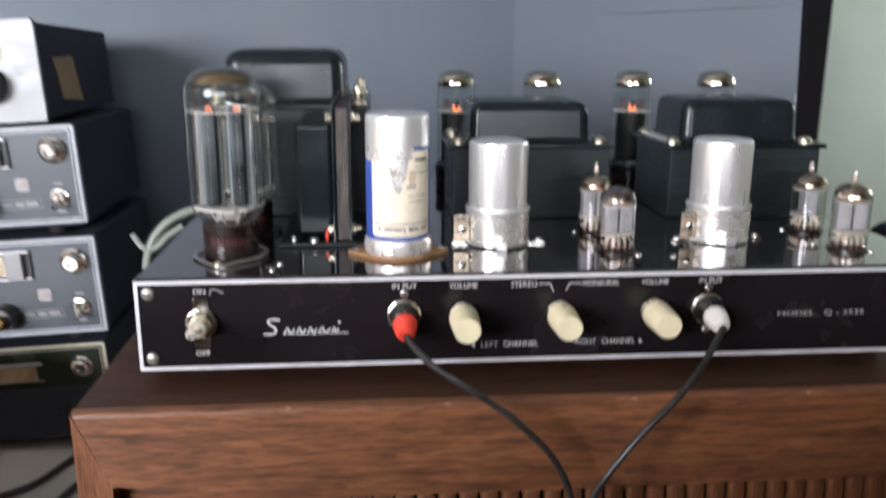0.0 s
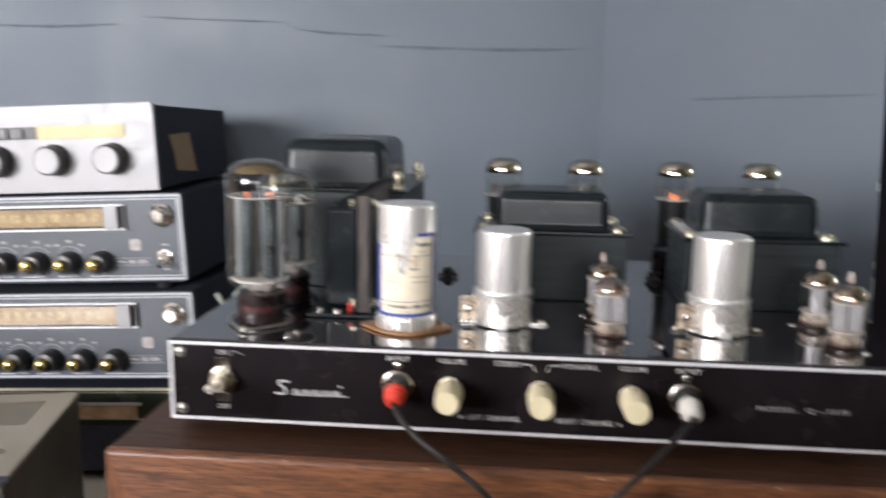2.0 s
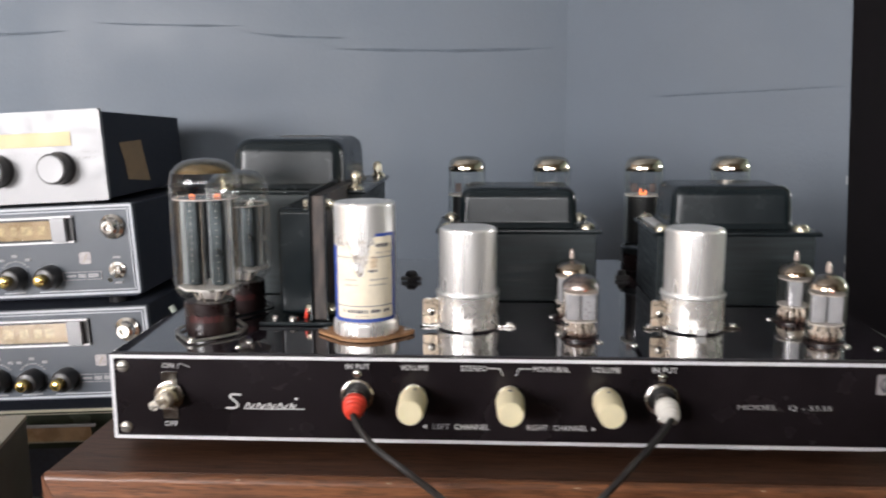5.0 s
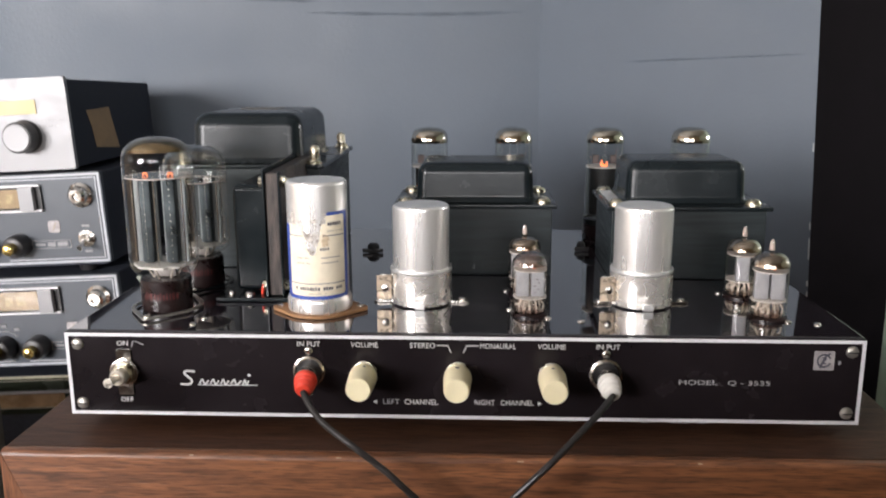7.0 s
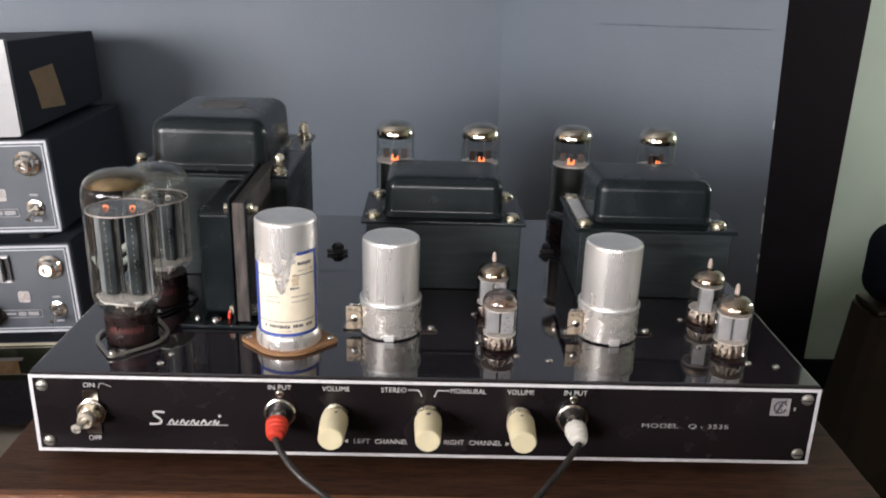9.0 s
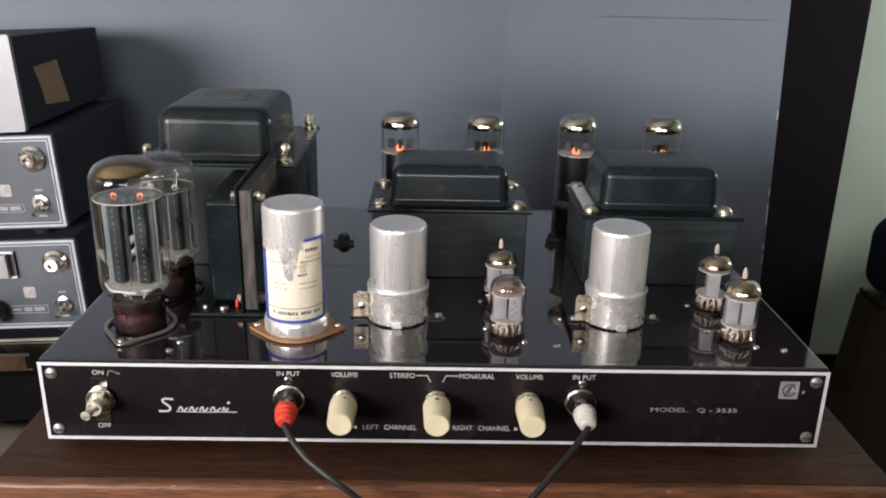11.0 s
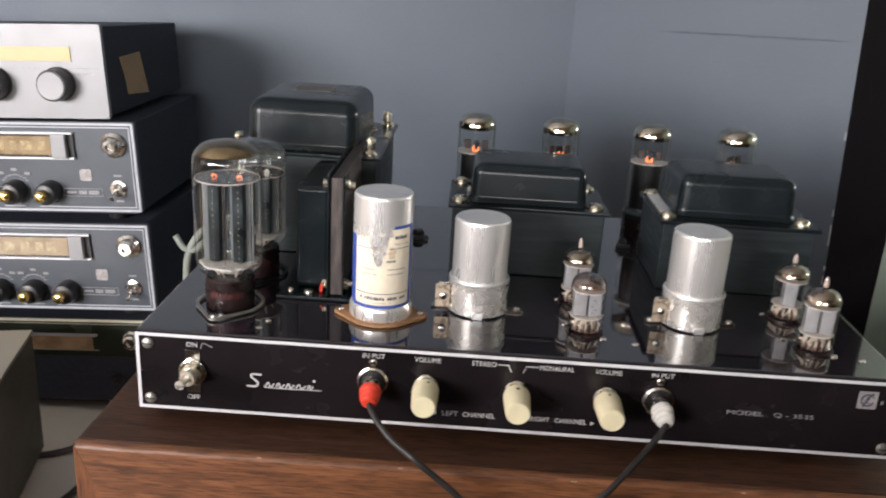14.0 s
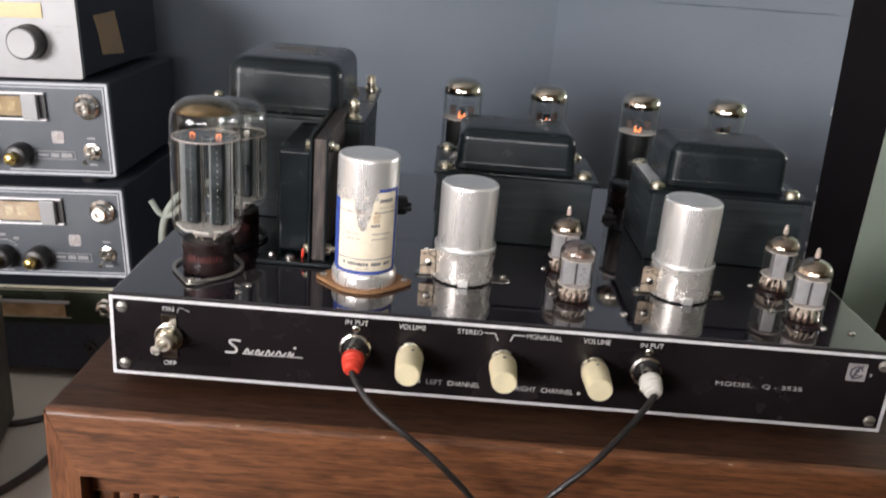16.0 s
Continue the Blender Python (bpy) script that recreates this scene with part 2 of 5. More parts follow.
PLATE = mat("grey anode plate", (0.052, 0.060, 0.064), 0.33, metal=0.85, var=0.3, scale=90, bump=0.06)
PLATE_WING = mat("pale plate flange", (0.20, 0.21, 0.215), 0.42, metal=0.3, var=0.3, scale=140, bump=0.06, stretch=(1, 1, 0.2))
RETAINER = mat("dull retainer steel", (0.42, 0.40, 0.36), 0.38, metal=0.8, var=0.2, scale=120, bump=0.05)
WIRE = mat("bright lead wire", (0.66, 0.58, 0.50), 0.35, metal=0.35, var=0.3, scale=300, bump=0.02)
# front clamp ear: steel tinted tan to stand for a warm reflection
WARM_STEEL = mat("clamp steel with warm reflection tint", (0.66, 0.54, 0.41), 0.32, metal=0.6, var=0.2, scale=160, bump=0.03)
RING_LIP = mat("pale rolled aluminium", (0.80, 0.79, 0.77), 0.42, metal=0.7, var=0.06, scale=200, bump=0.03)
ALU_RING = mat("polished aluminium ring", (0.97, 0.93, 0.88), 0.27, metal=0.76, var=0.02, scale=110, bump=0, rvar=0.015)
FIN = mat("dark reddish fin", (0.085, 0.062, 0.058), 0.45, metal=0.5, var=0.3, scale=120)
PLATE_BLACK = mat("carbonised plate", (0.012, 0.012, 0.013), 0.55, var=0.3, scale=90)
PLATE_LIGHT = mat("light grey plate", (0.42, 0.43, 0.46), 0.45, metal=0.3, var=0.15, scale=120)
EMBLEM = mat("pale emblem paint", (0.36, 0.33, 0.33), 0.5, var=0.25, scale=300, bump=0)
MICA = mat("mica spacer", (0.34, 0.30, 0.28), 0.45, var=0.15, scale=200, bump=0.05)
GETTER = mat("getter mirror", (0.46, 0.33, 0.17), 0.07, metal=1, var=0.2, scale=90, bump=0.01, col2=(0.24, 0.16, 0.08))
GETTER_SMALL = mat("silvery getter", (0.52, 0.44, 0.36), 0.16, metal=1, var=0.2, scale=120, bump=0.01, col2=(0.30, 0.23, 0.17))
GETTER_BRIGHT = mat("bright getter mirror", (0.60, 0.54, 0.46), 0.07, metal=1, var=0.15, scale=90, bump=0.01)
GLASS = glass("tube glass", (0.945, 0.955, 0.945), rough=0.02, boost=0.9)
GLASS_WARM = glass("smoky tube glass", (0.965, 0.945, 0.92), rough=0.02, boost=1.2)
GETTER_FILM = glass("smoky getter film", (0.70, 0.66, 0.58), rough=0.06, boost=2.6)
MICA_CLEAR = glass("clear mica", (0.80, 0.78, 0.75), rough=0.15, boost=1.6)
GLASS_ROSY = glass("rosy metal film on glass", (0.62, 0.50, 0.46), rough=0.12, boost=3.2)
MICA_PALE = mat("pale mica", (0.52, 0.44, 0.40), 0.4, var=0.2, scale=300, bump=0.05)
FILAMENT = glow("filament", (1.0, 0.23, 0.075), 1.6)
FILAMENT_DIM = glow("dim filament", (1.0, 0.26, 0.10), 0.65)
FACE_GREY = mat("blue grey faceplate", (0.064, 0.073, 0.087), 0.42, var=0.08, scale=40, bump=0.03)
FACE_SILVER = mat("pale silver faceplate", (0.275, 0.272, 0.278), 0.42, metal=0.15, var=0.03, scale=60, bump=0.02)
TUNER_LINE = mat("silver grey line", (0.44, 0.455, 0.485), 0.45, var=0.06, scale=120, bump=0.03)
CASE_BLACK = mat("black vinyl case", (0.034, 0.038, 0.052), 0.6, spec=0.25, var=0.25, scale=160, bump=0.06, bscale=900)
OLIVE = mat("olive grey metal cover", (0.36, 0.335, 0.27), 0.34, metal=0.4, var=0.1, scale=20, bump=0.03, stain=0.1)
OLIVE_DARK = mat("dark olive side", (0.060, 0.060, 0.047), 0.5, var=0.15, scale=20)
GOLD_TRIM = mat("dull gold trim", (0.55, 0.42, 0.22), 0.35, metal=0.8, var=0.1, scale=60)
TAN_TAPE = mat("tan paper tape", (0.42, 0.29, 0.17), 0.7, var=0.1, scale=90, bump=0.06)
DIAL = mat("amber dial scale", (0.42, 0.29, 0.17), 0.3, var=0.2, scale=60, bump=0)
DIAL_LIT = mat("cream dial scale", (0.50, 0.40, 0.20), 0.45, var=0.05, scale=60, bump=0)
DIAL_MARK = mat("amber dial marks", (0.54, 0.40, 0.23), 0.5, var=0.3, scale=200, bump=0)
TABLE_GREY = mat("beige laminate", (0.70, 0.68, 0.61), 0.5, var=0.06, scale=12, bump=0.03)
FACE_GREEN = mat("dark green glass face", (0.030, 0.036, 0.026), 0.22, var=0.2, scale=20, bump=0.02)
CREAM_LINE = mat("cream border line", (0.52, 0.50, 0.38), 0.45, var=0.08, scale=60, bump=0.02)
MICA_WHITE = mat("whitish mica", (0.66, 0.62, 0.58), 0.4, var=0.25, scale=400, bump=0.05)
NAVY = mat("navy cloth", (0.012, 0.016, 0.03), 0.85, var=0.25, scale=90, bump=0.3)
BROWN_BOX = mat("brown crate wood", (0.07, 0.05, 0.035), 0.6, var=0.2, scale=20)


# ---------------- mesh helpers ----------------
def thing(name, loc, label, category, group="", rz=0.0):
    ob = new(name)
    ob.empty_display_size = 0.02
    ob.matrix_basis = pose(*loc, 0, 0, rz)
    return tagged(ob, label, category, group)


def flat_faces(me, sharp):
    """Normals weighted by area, so that broad flat faces stay flat beside their rounded edges."""
    limit = math.cos(radians(sharp))
    normals, areas, round_vert = [p.normal.copy() for p in me.polygons], [p.area for p in me.polygons], {}
    for p in me.polygons:
        for v in p.vertices:
            round_vert.setdefault(v, []).append(p.index)
    out = []
    for p in me.polygons:
        n = normals[p.index]
        for v in p.vertices:
            total = Vector((0, 0, 0))
            for k in round_vert[v]:
                if n.dot(normals[k]) > limit:
                    total += areas[k] * normals[k]
            out.append(total.normalized() if total.length > 0 else n)
    me.normals_split_custom_set(out)


def part(name, bm, material, parent, label="", sharp=35, here=False):
    """Links a bmesh as one mesh object. It is given in world places, or with here=True in its thing's own."""
    top = parent
    while top is not None and top.parent:
        top = top.parent
    if top is not None and not here:
        bm.transform(top.matrix_basis.inverted())
    me = bpy.data.meshes.new(name)
    bmesh.ops.recalc_face_normals(bm, faces=bm.faces)
    bm.to_mesh(me)
    bm.free()
    me.polygons.foreach_set("use_smooth", [True] * len(me.polygons))
    me.set_sharp_from_angle(angle=radians(sharp))
    if len(me.polygons) < 4000:
        flat_faces(me, sharp)
    me.materials.append(material)
    ob = new(name, me)
    if parent is not None:
        ob.parent = parent
    if label:
        ob["label"] = label
    return ob


def lean(th, x, z, degrees=2.8):
    """Tips a thing over towards -x about the line at x and z that runs along y."""
    p = Vector((x, 0, z))
    th.matrix_basis = Matrix.Translation(p) @ Matrix.Rotation(radians(-degrees), 4, "Y") @ Matrix.Translation(-p) @ th.matrix_basis
    return th


def structure(name, bm, material, label, category=""):
    return tagged(part(name, bm, material, None, sharp=30), label, category or name.split("_")[0], "", "structure")


def box(x0, x1, y0, y1, z0, z1, bev=0.0, seg=2, bm=None, m=None):
    bm = bm or bmesh.new()
    mat4 = Matrix.Translation(((x0 + x1) / 2, (y0 + y1) / 2, (z0 + z1) / 2)) @ Matrix.Diagonal((x1 - x0, y1 - y0, z1 - z0, 1))
    vs = bmesh.ops.create_cube(bm, size=1.0, matrix=(m @ mat4) if m else mat4)["verts"]
    if bev:
        es = list({e for v in vs for e in v.link_edges})
        bmesh.ops.bevel(bm, geom=es, offset=bev, segments=seg, profile=0.5, affect="EDGES")
    return bm


def lathe(prof, c=(0, 0, 0), seg=32, axis="z", bm=None, m=None):
    """A body of revolution from (radius, height) pairs, about z, or about -y for things on a front panel."""
    bm = bm or bmesh.new()
    rings = []
    base = Matrix.Translation(c)
    if axis == "-y":
        base = base @ Matrix.Rotation(radians(90), 4, "X")
    if axis == "x":
        base = base @ Matrix.Rotation(radians(90), 4, "Y")
    if m:
        base = base @ m
    for r, z in prof:
        if r < 1e-6:
            rings.append([bm.verts.new(base @ Vector((0, 0, z)))])
        else:
            rings.append([bm.verts.new(base @ Vector((r * math.cos(2 * math.pi * i / seg), r * math.sin(2 * math.pi * i / seg), z))) for i in range(seg)])
    for a, b in zip(rings, rings[1:]):
        for i in range(seg):
            j = (i + 1) % seg
            if len(a) == 1 and len(b) > 1:
                bm.faces.new((a[0], b[i], b[j]))
            elif len(b) == 1 and len(a) > 1:
                bm.faces.new((a[i], a[j], b[0]))
            elif len(a) > 1:
                bm.faces.new((a[i], a[j], b[j], b[i]))
    return bm


def dome(r, z0, h, n=8, tip=0.0):
    """Profile of a rounded top from radius r at z0, h high."""
    return [(r * math.cos(math.pi / 2 * i / n) if i < n else tip, z0 + h * math.sin(math.pi / 2 * i / n)) for i in range(n + 1)]


def glide(pts, n=8):
    """A smooth line through the points."""
    p = [Vector(q) for q in pts]
    p = [2 * p[0] - p[1]] + p + [2 * p[-1] - p[-2]]
    out = []
    for i in range(1, len(p) - 2):
        for k in range(n):
            t = k / n
            a, b, c, d = p[i - 1], p[i], p[i + 1], p[i + 2]
            out.append(0.5 * ((2 * b) + (c - a) * t + (2 * a - 5 * b + 4 * c - d) * t * t + (3 * b - a - 3 * c + d) * t ** 3))
    out.append(p[-2])
    return out


def sweep(pts, r, seg=12, bm=None, smooth=8):
    bm = bm or bmesh.new()
    line = glide(pts, smooth) if smooth else [Vector(q) for q in pts]
    up = Vector((0.13, 0.21, 1)).normalized()
    rings = []
    for i, q in enumerate(line):
        d = (line[min(i + 1, len(line) - 1)] - line[max(i - 1, 0)]).normalized()
        side = d.cross(up)
        if side.length < 0.1:
            side = d.cross(Vector((1, 0, 0)))
        side.normalize()
        other = side.cross(d).normalized()
        rr = r(i / (len(line) - 1)) if callable(r) else r
        rings.append([bm.verts.new(q + rr * (math.cos(2 * math.pi * k / seg) * side + math.sin(2 * math.pi * k / seg) * other)) for k in range(seg)])
    for a, b in zip(rings, rings[1:]):
        for k in range(seg):
            bm.faces.new((a[k], a[(k + 1) % seg], b[(k + 1) % seg], b[k]))
    bm.faces.new(rings[0])
    bm.faces.new(rings[-1][::-1])
    return bm


def prism(outline, z0, z1, bm=None, m=None, bev=0.0):
    """An upright plate with the given plan outline."""
    bm = bm or bmesh.new()
    m = m or Matrix()
    a = [bm.verts.new(m @ Vector((x, y, z0))) for x, y in outline]
    b = [bm.verts.new(m @ Vector((x, y, z1))) for x, y in outline]
    n = len(a)
    fs = [bm.faces.new(a[::-1]), bm.faces.new(b)]
    for i in range(n):
        fs.append(bm.faces.new((a[i], a[(i + 1) % n], b[(i + 1) % n], b[i])))
    if bev:
        bmesh.ops.bevel(bm, geom=list(fs[1].edges), offset=bev, segments=2, profile=0.5, affect="EDGES")
    return bm


def lens_outline(r, reach, tip, n=10, turn=0.0):
    """A round plate drawn out to two ears: radius r, ears' middles at +-reach along x."""
    pts = []
    beta = math.acos((r - tip) / reach)
    for k in range(n + 1):
        a = -beta + 2 * beta * k / n
        pts.append((reach + tip * math.cos(a), tip * math.sin(a)))
    for k in range(n + 1):
        a = beta + (math.pi - 2 * beta) * k / n
        pts.append((r * math.cos(a), r * math.sin(a)))
    half = pts[:]
    pts = half[: n + 1] + half[n + 1:]
    for k in range(n + 1):
        a = math.pi - beta + 2 * beta * k / n
        pts.append((-reach + tip * math.cos(a), tip * math.sin(a)))
    for k in range(n + 1):
        a = math.pi + beta + (math.pi - 2 * beta) * k / n
        pts.append((r * math.cos(a), r * math.sin(a)))
    c, s = math.cos(turn), math.sin(turn)
    return [(x * c - y * s, x * s + y * c) for x, y in pts]


def rrect(x0, x1, y0, y1, r, n=5):
    out = []
    for cx, cy, a0 in ((x1 - r, y0 + r, -90), (x1 - r, y1 - r, 0), (x0 + r, y1 - r, 90), (x0 + r, y0 + r, 180)):
        for k in range(n + 1):
            a = radians(a0 + 90 * k / n)
            out.append((cx + r * math.cos(a), cy + r * math.sin(a)))
    return out


FRONT = Matrix.Rotation(radians(90), 4, "X")


def front_plate(outline, y0, y1, bm=None, bev=0.0):
    """A plate that faces the front: outline in x and z, from y0 (front) back to y1."""
    return prism(outline, -y1, -y0, bm=bm, m=FRONT, bev=bev)


def letters(body, x, z, y, height, width=None, shear=0.0):
    """Flat lettering on a front panel, centred at x and z."""
    cu = bpy.data.curves.new("lettering", "FONT")
    cu.body, cu.size, cu.extrude, cu.align_x, cu.align_y, cu.shear = body, height * 1.4, 0.00006, "CENTER", "CENTER", shear
    cu.resolution_u = 3
    ob = bpy.data.objects.new("lettering", cu)
    scene.collection.objects.link(ob)
    bpy.context.view_layer.update()
    me = bpy.data.meshes.new_from_object(ob.evaluated_get(bpy.context.evaluated_depsgraph_get()))
    bpy.data.objects.remove(ob)
    bm = bmesh.new()
    bm.from_mesh(me)
    bpy.data.meshes.remove(me)
    xs = [v.co.x for v in bm.verts]
    s = width / (max(xs) - min(xs)) if width else 1.0
    bm.transform(Matrix.Translation((x, y, z)) @ FRONT @ Matrix.Diagonal((s, 1, 1, 1)))
    return bm


def screw_head(c, r, axis="-y", h=None):
    h = h or r * 0.55
    prof = [(r, 0), (r, h * 0.25)] + dome(r, h * 0.25, h * 0.75, 4)
    bm = lathe(prof, c, 14, axis)
    return bm


# ---------------- the room ----------------
FLOOR, CEIL = -0.08, 2.35
WEST, EAST, SOUTH, NORTH = -2.9, 2.1, -1.8, 1.65
structure("floor", box(WEST - 0.1, EAST + 0.1, SOUTH - 0.1, NORTH + 0.1, FLOOR - 0.1, FLOOR), FLOOR_DARK, "dark carpeted floor", "floor")
structure("ceiling", box(WEST - 0.1, EAST + 0.1, SOUTH - 0.1, NORTH + 0.1, CEIL, CEIL + 0.1), CEILING_PAINT, "plain painted ceiling", "ceiling")
p, q, z0, z1 = FILL_WINDOW_WEST
bm = box(WEST - 0.1, WEST, SOUTH, p, FLOOR, CEIL)
box(WEST - 0.1, WEST, q, NORTH, FLOOR, CEIL, bm=bm)
box(WEST - 0.1, WEST, p, q, FLOOR, z0, bm=bm)
box(WEST - 0.1, WEST, p, q, z1, CEIL, bm=bm)
structure("wall_west", bm, WARM_WALL, "plain plaster wall with a window opening", "wall")
structure("wall_north", box(WEST - 0.1, EAST + 0.1, NORTH, NORTH + 0.1, FLOOR, CEIL), GREEN_WALL, "pale green painted wall", "wall")
bm = bmesh.new()
xs = [WEST - 0.1, WINDOW_LEFT[0], WINDOW_LEFT[1], FILL_WINDOW_MID[0], FILL_WINDOW_MID[1], EAST + 0.1]
for k in (0, 2, 4):
    box(xs[k], xs[k + 1], SOUTH - 0.1, SOUTH, FLOOR, CEIL, bm=bm)
for p, q, z0, z1 in (WINDOW_LEFT, FILL_WINDOW_MID):
    box(p, q, SOUTH - 0.1, SOUTH, FLOOR, z0, bm=bm)
    box(p, q, SOUTH - 0.1, SOUTH, z1, CEIL, bm=bm)
structure("wall_south", bm, WARM_WALL, "plain plaster wall with two window openings", "wall")
p, q, z0, z1 = FILL_WINDOW_EAST
bm = box(EAST, EAST + 0.1, SOUTH, p, FLOOR, CEIL)
box(EAST, EAST + 0.1, q, NORTH, FLOOR, CEIL, bm=bm)
box(EAST, EAST + 0.1, p, q, FLOOR, z0, bm=bm)
box(EAST, EAST + 0.1, p, q, z1, CEIL, bm=bm)
structure("wall_east", bm, GREEN_WALL, "pale green painted wall with a window opening", "wall")


# low unseen partition behind the standing place, added to shade the cabinet; open towards the left window
structure("wall_partition", box(-0.52, EAST, -0.66, -0.60, FLOOR, 0.930, 0.004), PARTITION, "unseen low dark brown partition, added to shade the cabinet front", "wall")


def window(name, w, side="south"):
    p, q, z0, z1 = w
    ob = tagged(new(name), "unseen white framed window that lets in daylight", "window", "", "structure")
    ob.matrix_basis = {"south": pose((p + q) / 2, SOUTH, z0), "east": pose(EAST, (p + q) / 2, z0), "west": pose(WEST, (p + q) / 2, z0)}[side]
    turn = {"south": Matrix(), "east": Matrix(((0, -1, 0, EAST + SOUTH), (1, 0, 0, 0), (0, 0, 1, 0), (0, 0, 0, 1))),
            "west": Matrix(((0, 1, 0, WEST - SOUTH), (1, 0, 0, 0), (0, 0, 1, 0), (0, 0, 0, 1)))}[side]
    c = (p + q) / 2
    for x0, x1, za, zb in ((p, p + 0.04, z0, z1), (q - 0.04, q, z0, z1), (p + 0.04, q - 0.04, z0, z0 + 0.04),
                           (p + 0.04, q - 0.04, z1 - 0.04, z1), (c - 0.02, c + 0.02, z0 + 0.04, z1 - 0.04)):
        part("window_frame", box(x0, x1, SOUTH - 0.02, SOUTH + 0.03, za, zb, 0.004, m=turn), WHITE_PAINT, ob)
    part("window_sill", box(p - 0.05, q + 0.05, SOUTH + 0.031, SOUTH + 0.1, z0 - 0.03, z0, 0.006, m=turn), WHITE_PAINT, ob)


window("window_1", WINDOW_LEFT)
window("fill_window_2", FILL_WINDOW_MID)
window("fill_window_3", FILL_WINDOW_EAST, "east")
window("fill_window_4", FILL_WINDOW_WEST, "west")

# grey wall behind the equipment, with the slanted piece that ends in a free edge
CX, CY, AX, AY = 0.089, 0.706, 0.3739, 0.4986
structure("wall_grey", box(WEST, CX + 0.06, CY, CY + 0.1, FLOOR, CEIL), GREY_WALL, "matt blue-grey painted wall with creases", "wall")
ux, uy = (AX - CX), (AY - CY)
ul = math.hypot(ux, uy)
nx, ny = -uy / ul, ux / ul
LEAN = -0.0338                              # the free edge leans a little towards the corner


def lean_edge(bm):
    """Shift along the wall with the height, so that the free edge leans."""
    for v in bm.verts:
        if v.co.x > CX + 0.1:
            k = LEAN * (v.co.z - 0.9)
            v.co += Vector((k, k * uy / ux, 0))
    return bm


structure("wall_slanted", lean_edge(prism([(CX, CY), (AX, AY), (AX - 0.004, AY + 0.06), (CX + 0.06, CY + 0.04)], FLOOR, CEIL)),
          GREY_WALL, "slanted blue-grey wall piece with a free edge", "wall")
rng = random.Random(4)
bm = bmesh.new()
z = 0.70
while z < 1.35:
    h = rng.uniform(0.004, 0.03)
    if rng.random() < 0.42:
        w = rng.uniform(0.0003, 0.0009)
        box(-w, w, -0.0006, 0.002, z, z + h, 0.0002, 1, bm, Matrix.Translation((AX - 0.001 * ux / ul, AY - 0.001 * uy / ul, 0)))
    z += h + rng.uniform(0.002, 0.03)
structure("trim_chips", lean_edge(bm), CHIP, "bare plaster chips along the wall's edge", "chips")


def crease(points, w):
    """A shallow crack line in the wall, as a thin uneven ridge."""
    bm = bmesh.new()
    line = glide(points, 6)
    rows = []
    for i, q in enumerate(line):
        f = min(1.0, 6 * i / len(line), 6 * (len(line) - 1 - i) / len(line)) * rng.uniform(0.6, 1.15)
        rows.append([bm.verts.new(q + Vector((0, -0.0002, -1.7 * w * f))), bm.verts.new(q + Vector((0, -0.0005 * f - 0.0003, 0))),
                     bm.verts.new(q + Vector((0, -0.0002, w * f)))])
    for a, b in zip(rows, rows[1:]):
        bm.faces.new((a[0], b[0], b[1], a[1]))
        bm.faces.new((a[1], b[1], b[2], a[2]))
    return bm


for pts, w in (([(0.075, CY, 1.028), (-0.06, CY, 1.026), (-0.225, CY, 1.029)], 0.0015),
               ([(-0.20, CY, 1.043), (-0.28, CY, 1.046), (-0.335, CY, 1.051)], 0.0013),
               ([(-0.34, CY, 1.060), (-0.44, CY, 1.062), (-0.55, CY, 1.066)], 0.001),
               ([(-0.58, CY, 1.056), (-0.68, CY, 1.052), (-0.80, CY, 1.054)], 0.0015)):
    structure("trim_crease", crease(pts, w), CREASE, "thin crease in the grey wall paint", "crease")
pts = []
for f, z in ((0.985, 0.9715), (0.75, 0.9685), (0.5, 0.9655), (0.33, 0.9630)):
    pts.append((CX + f * ux, CY + f * uy, z))
structure("trim_crease", crease(pts, 0.0008), CREASE, "thin crease in the grey wall paint", "crease")

# black door leaf in the green wall
door = tagged(new("door_1"), "closed black painted door in the green wall", "door", "", "structure")
door.matrix_basis = pose(0.6, NORTH, FLOOR)
part("door_leaf", box(0.16, 1.026, NORTH - 0.016, NORTH - 0.004, FLOOR, 2.02, 0.001), DARK_DOOR, door)
part("door_jamb", box(0.133, 0.16, NORTH - 0.020, NORTH - 0.003, FLOOR, 2.06, 0.003), DARK_DOOR, door)
structure("baseboard", box(1.028, EAST, NORTH - 0.018, NORTH - 0.002, FLOOR, 0.02, 0.003), DARK_DOOR, "dark baseboard under the green wall", "baseboard")

# ---------------- side room: crate with a bag ----------------
crate = thing("picture_frame_box", (1.24, 1.32, FLOOR), "low dark box with a pale frame on the floor", "box")
part("body", box(1.10, 1.42, 1.302, 1.372, FLOOR, 0.035, 0.004), BROWN_BOX, crate)
for q in ((1.092, 1.43, FLOOR, FLOOR + 0.014), (1.092, 1.106, FLOOR + 0.0142, 0.0218), (1.092, 1.43, 0.022, 0.036)):
    part("rim", box(q[0], q[1], 1.288, 1.301, q[2], q[3], 0.003), OLIVE, crate)
stool = thing("cloth_covered_stool", (0.86, 0.95, FLOOR), "stool draped with dark brown cloth before the green wall", "stool")
SX0, SX1, SY0, SY1, SZ = 0.722, 1.045, 0.88, 1.01, 0.466
bm = bmesh.new()
rows = []
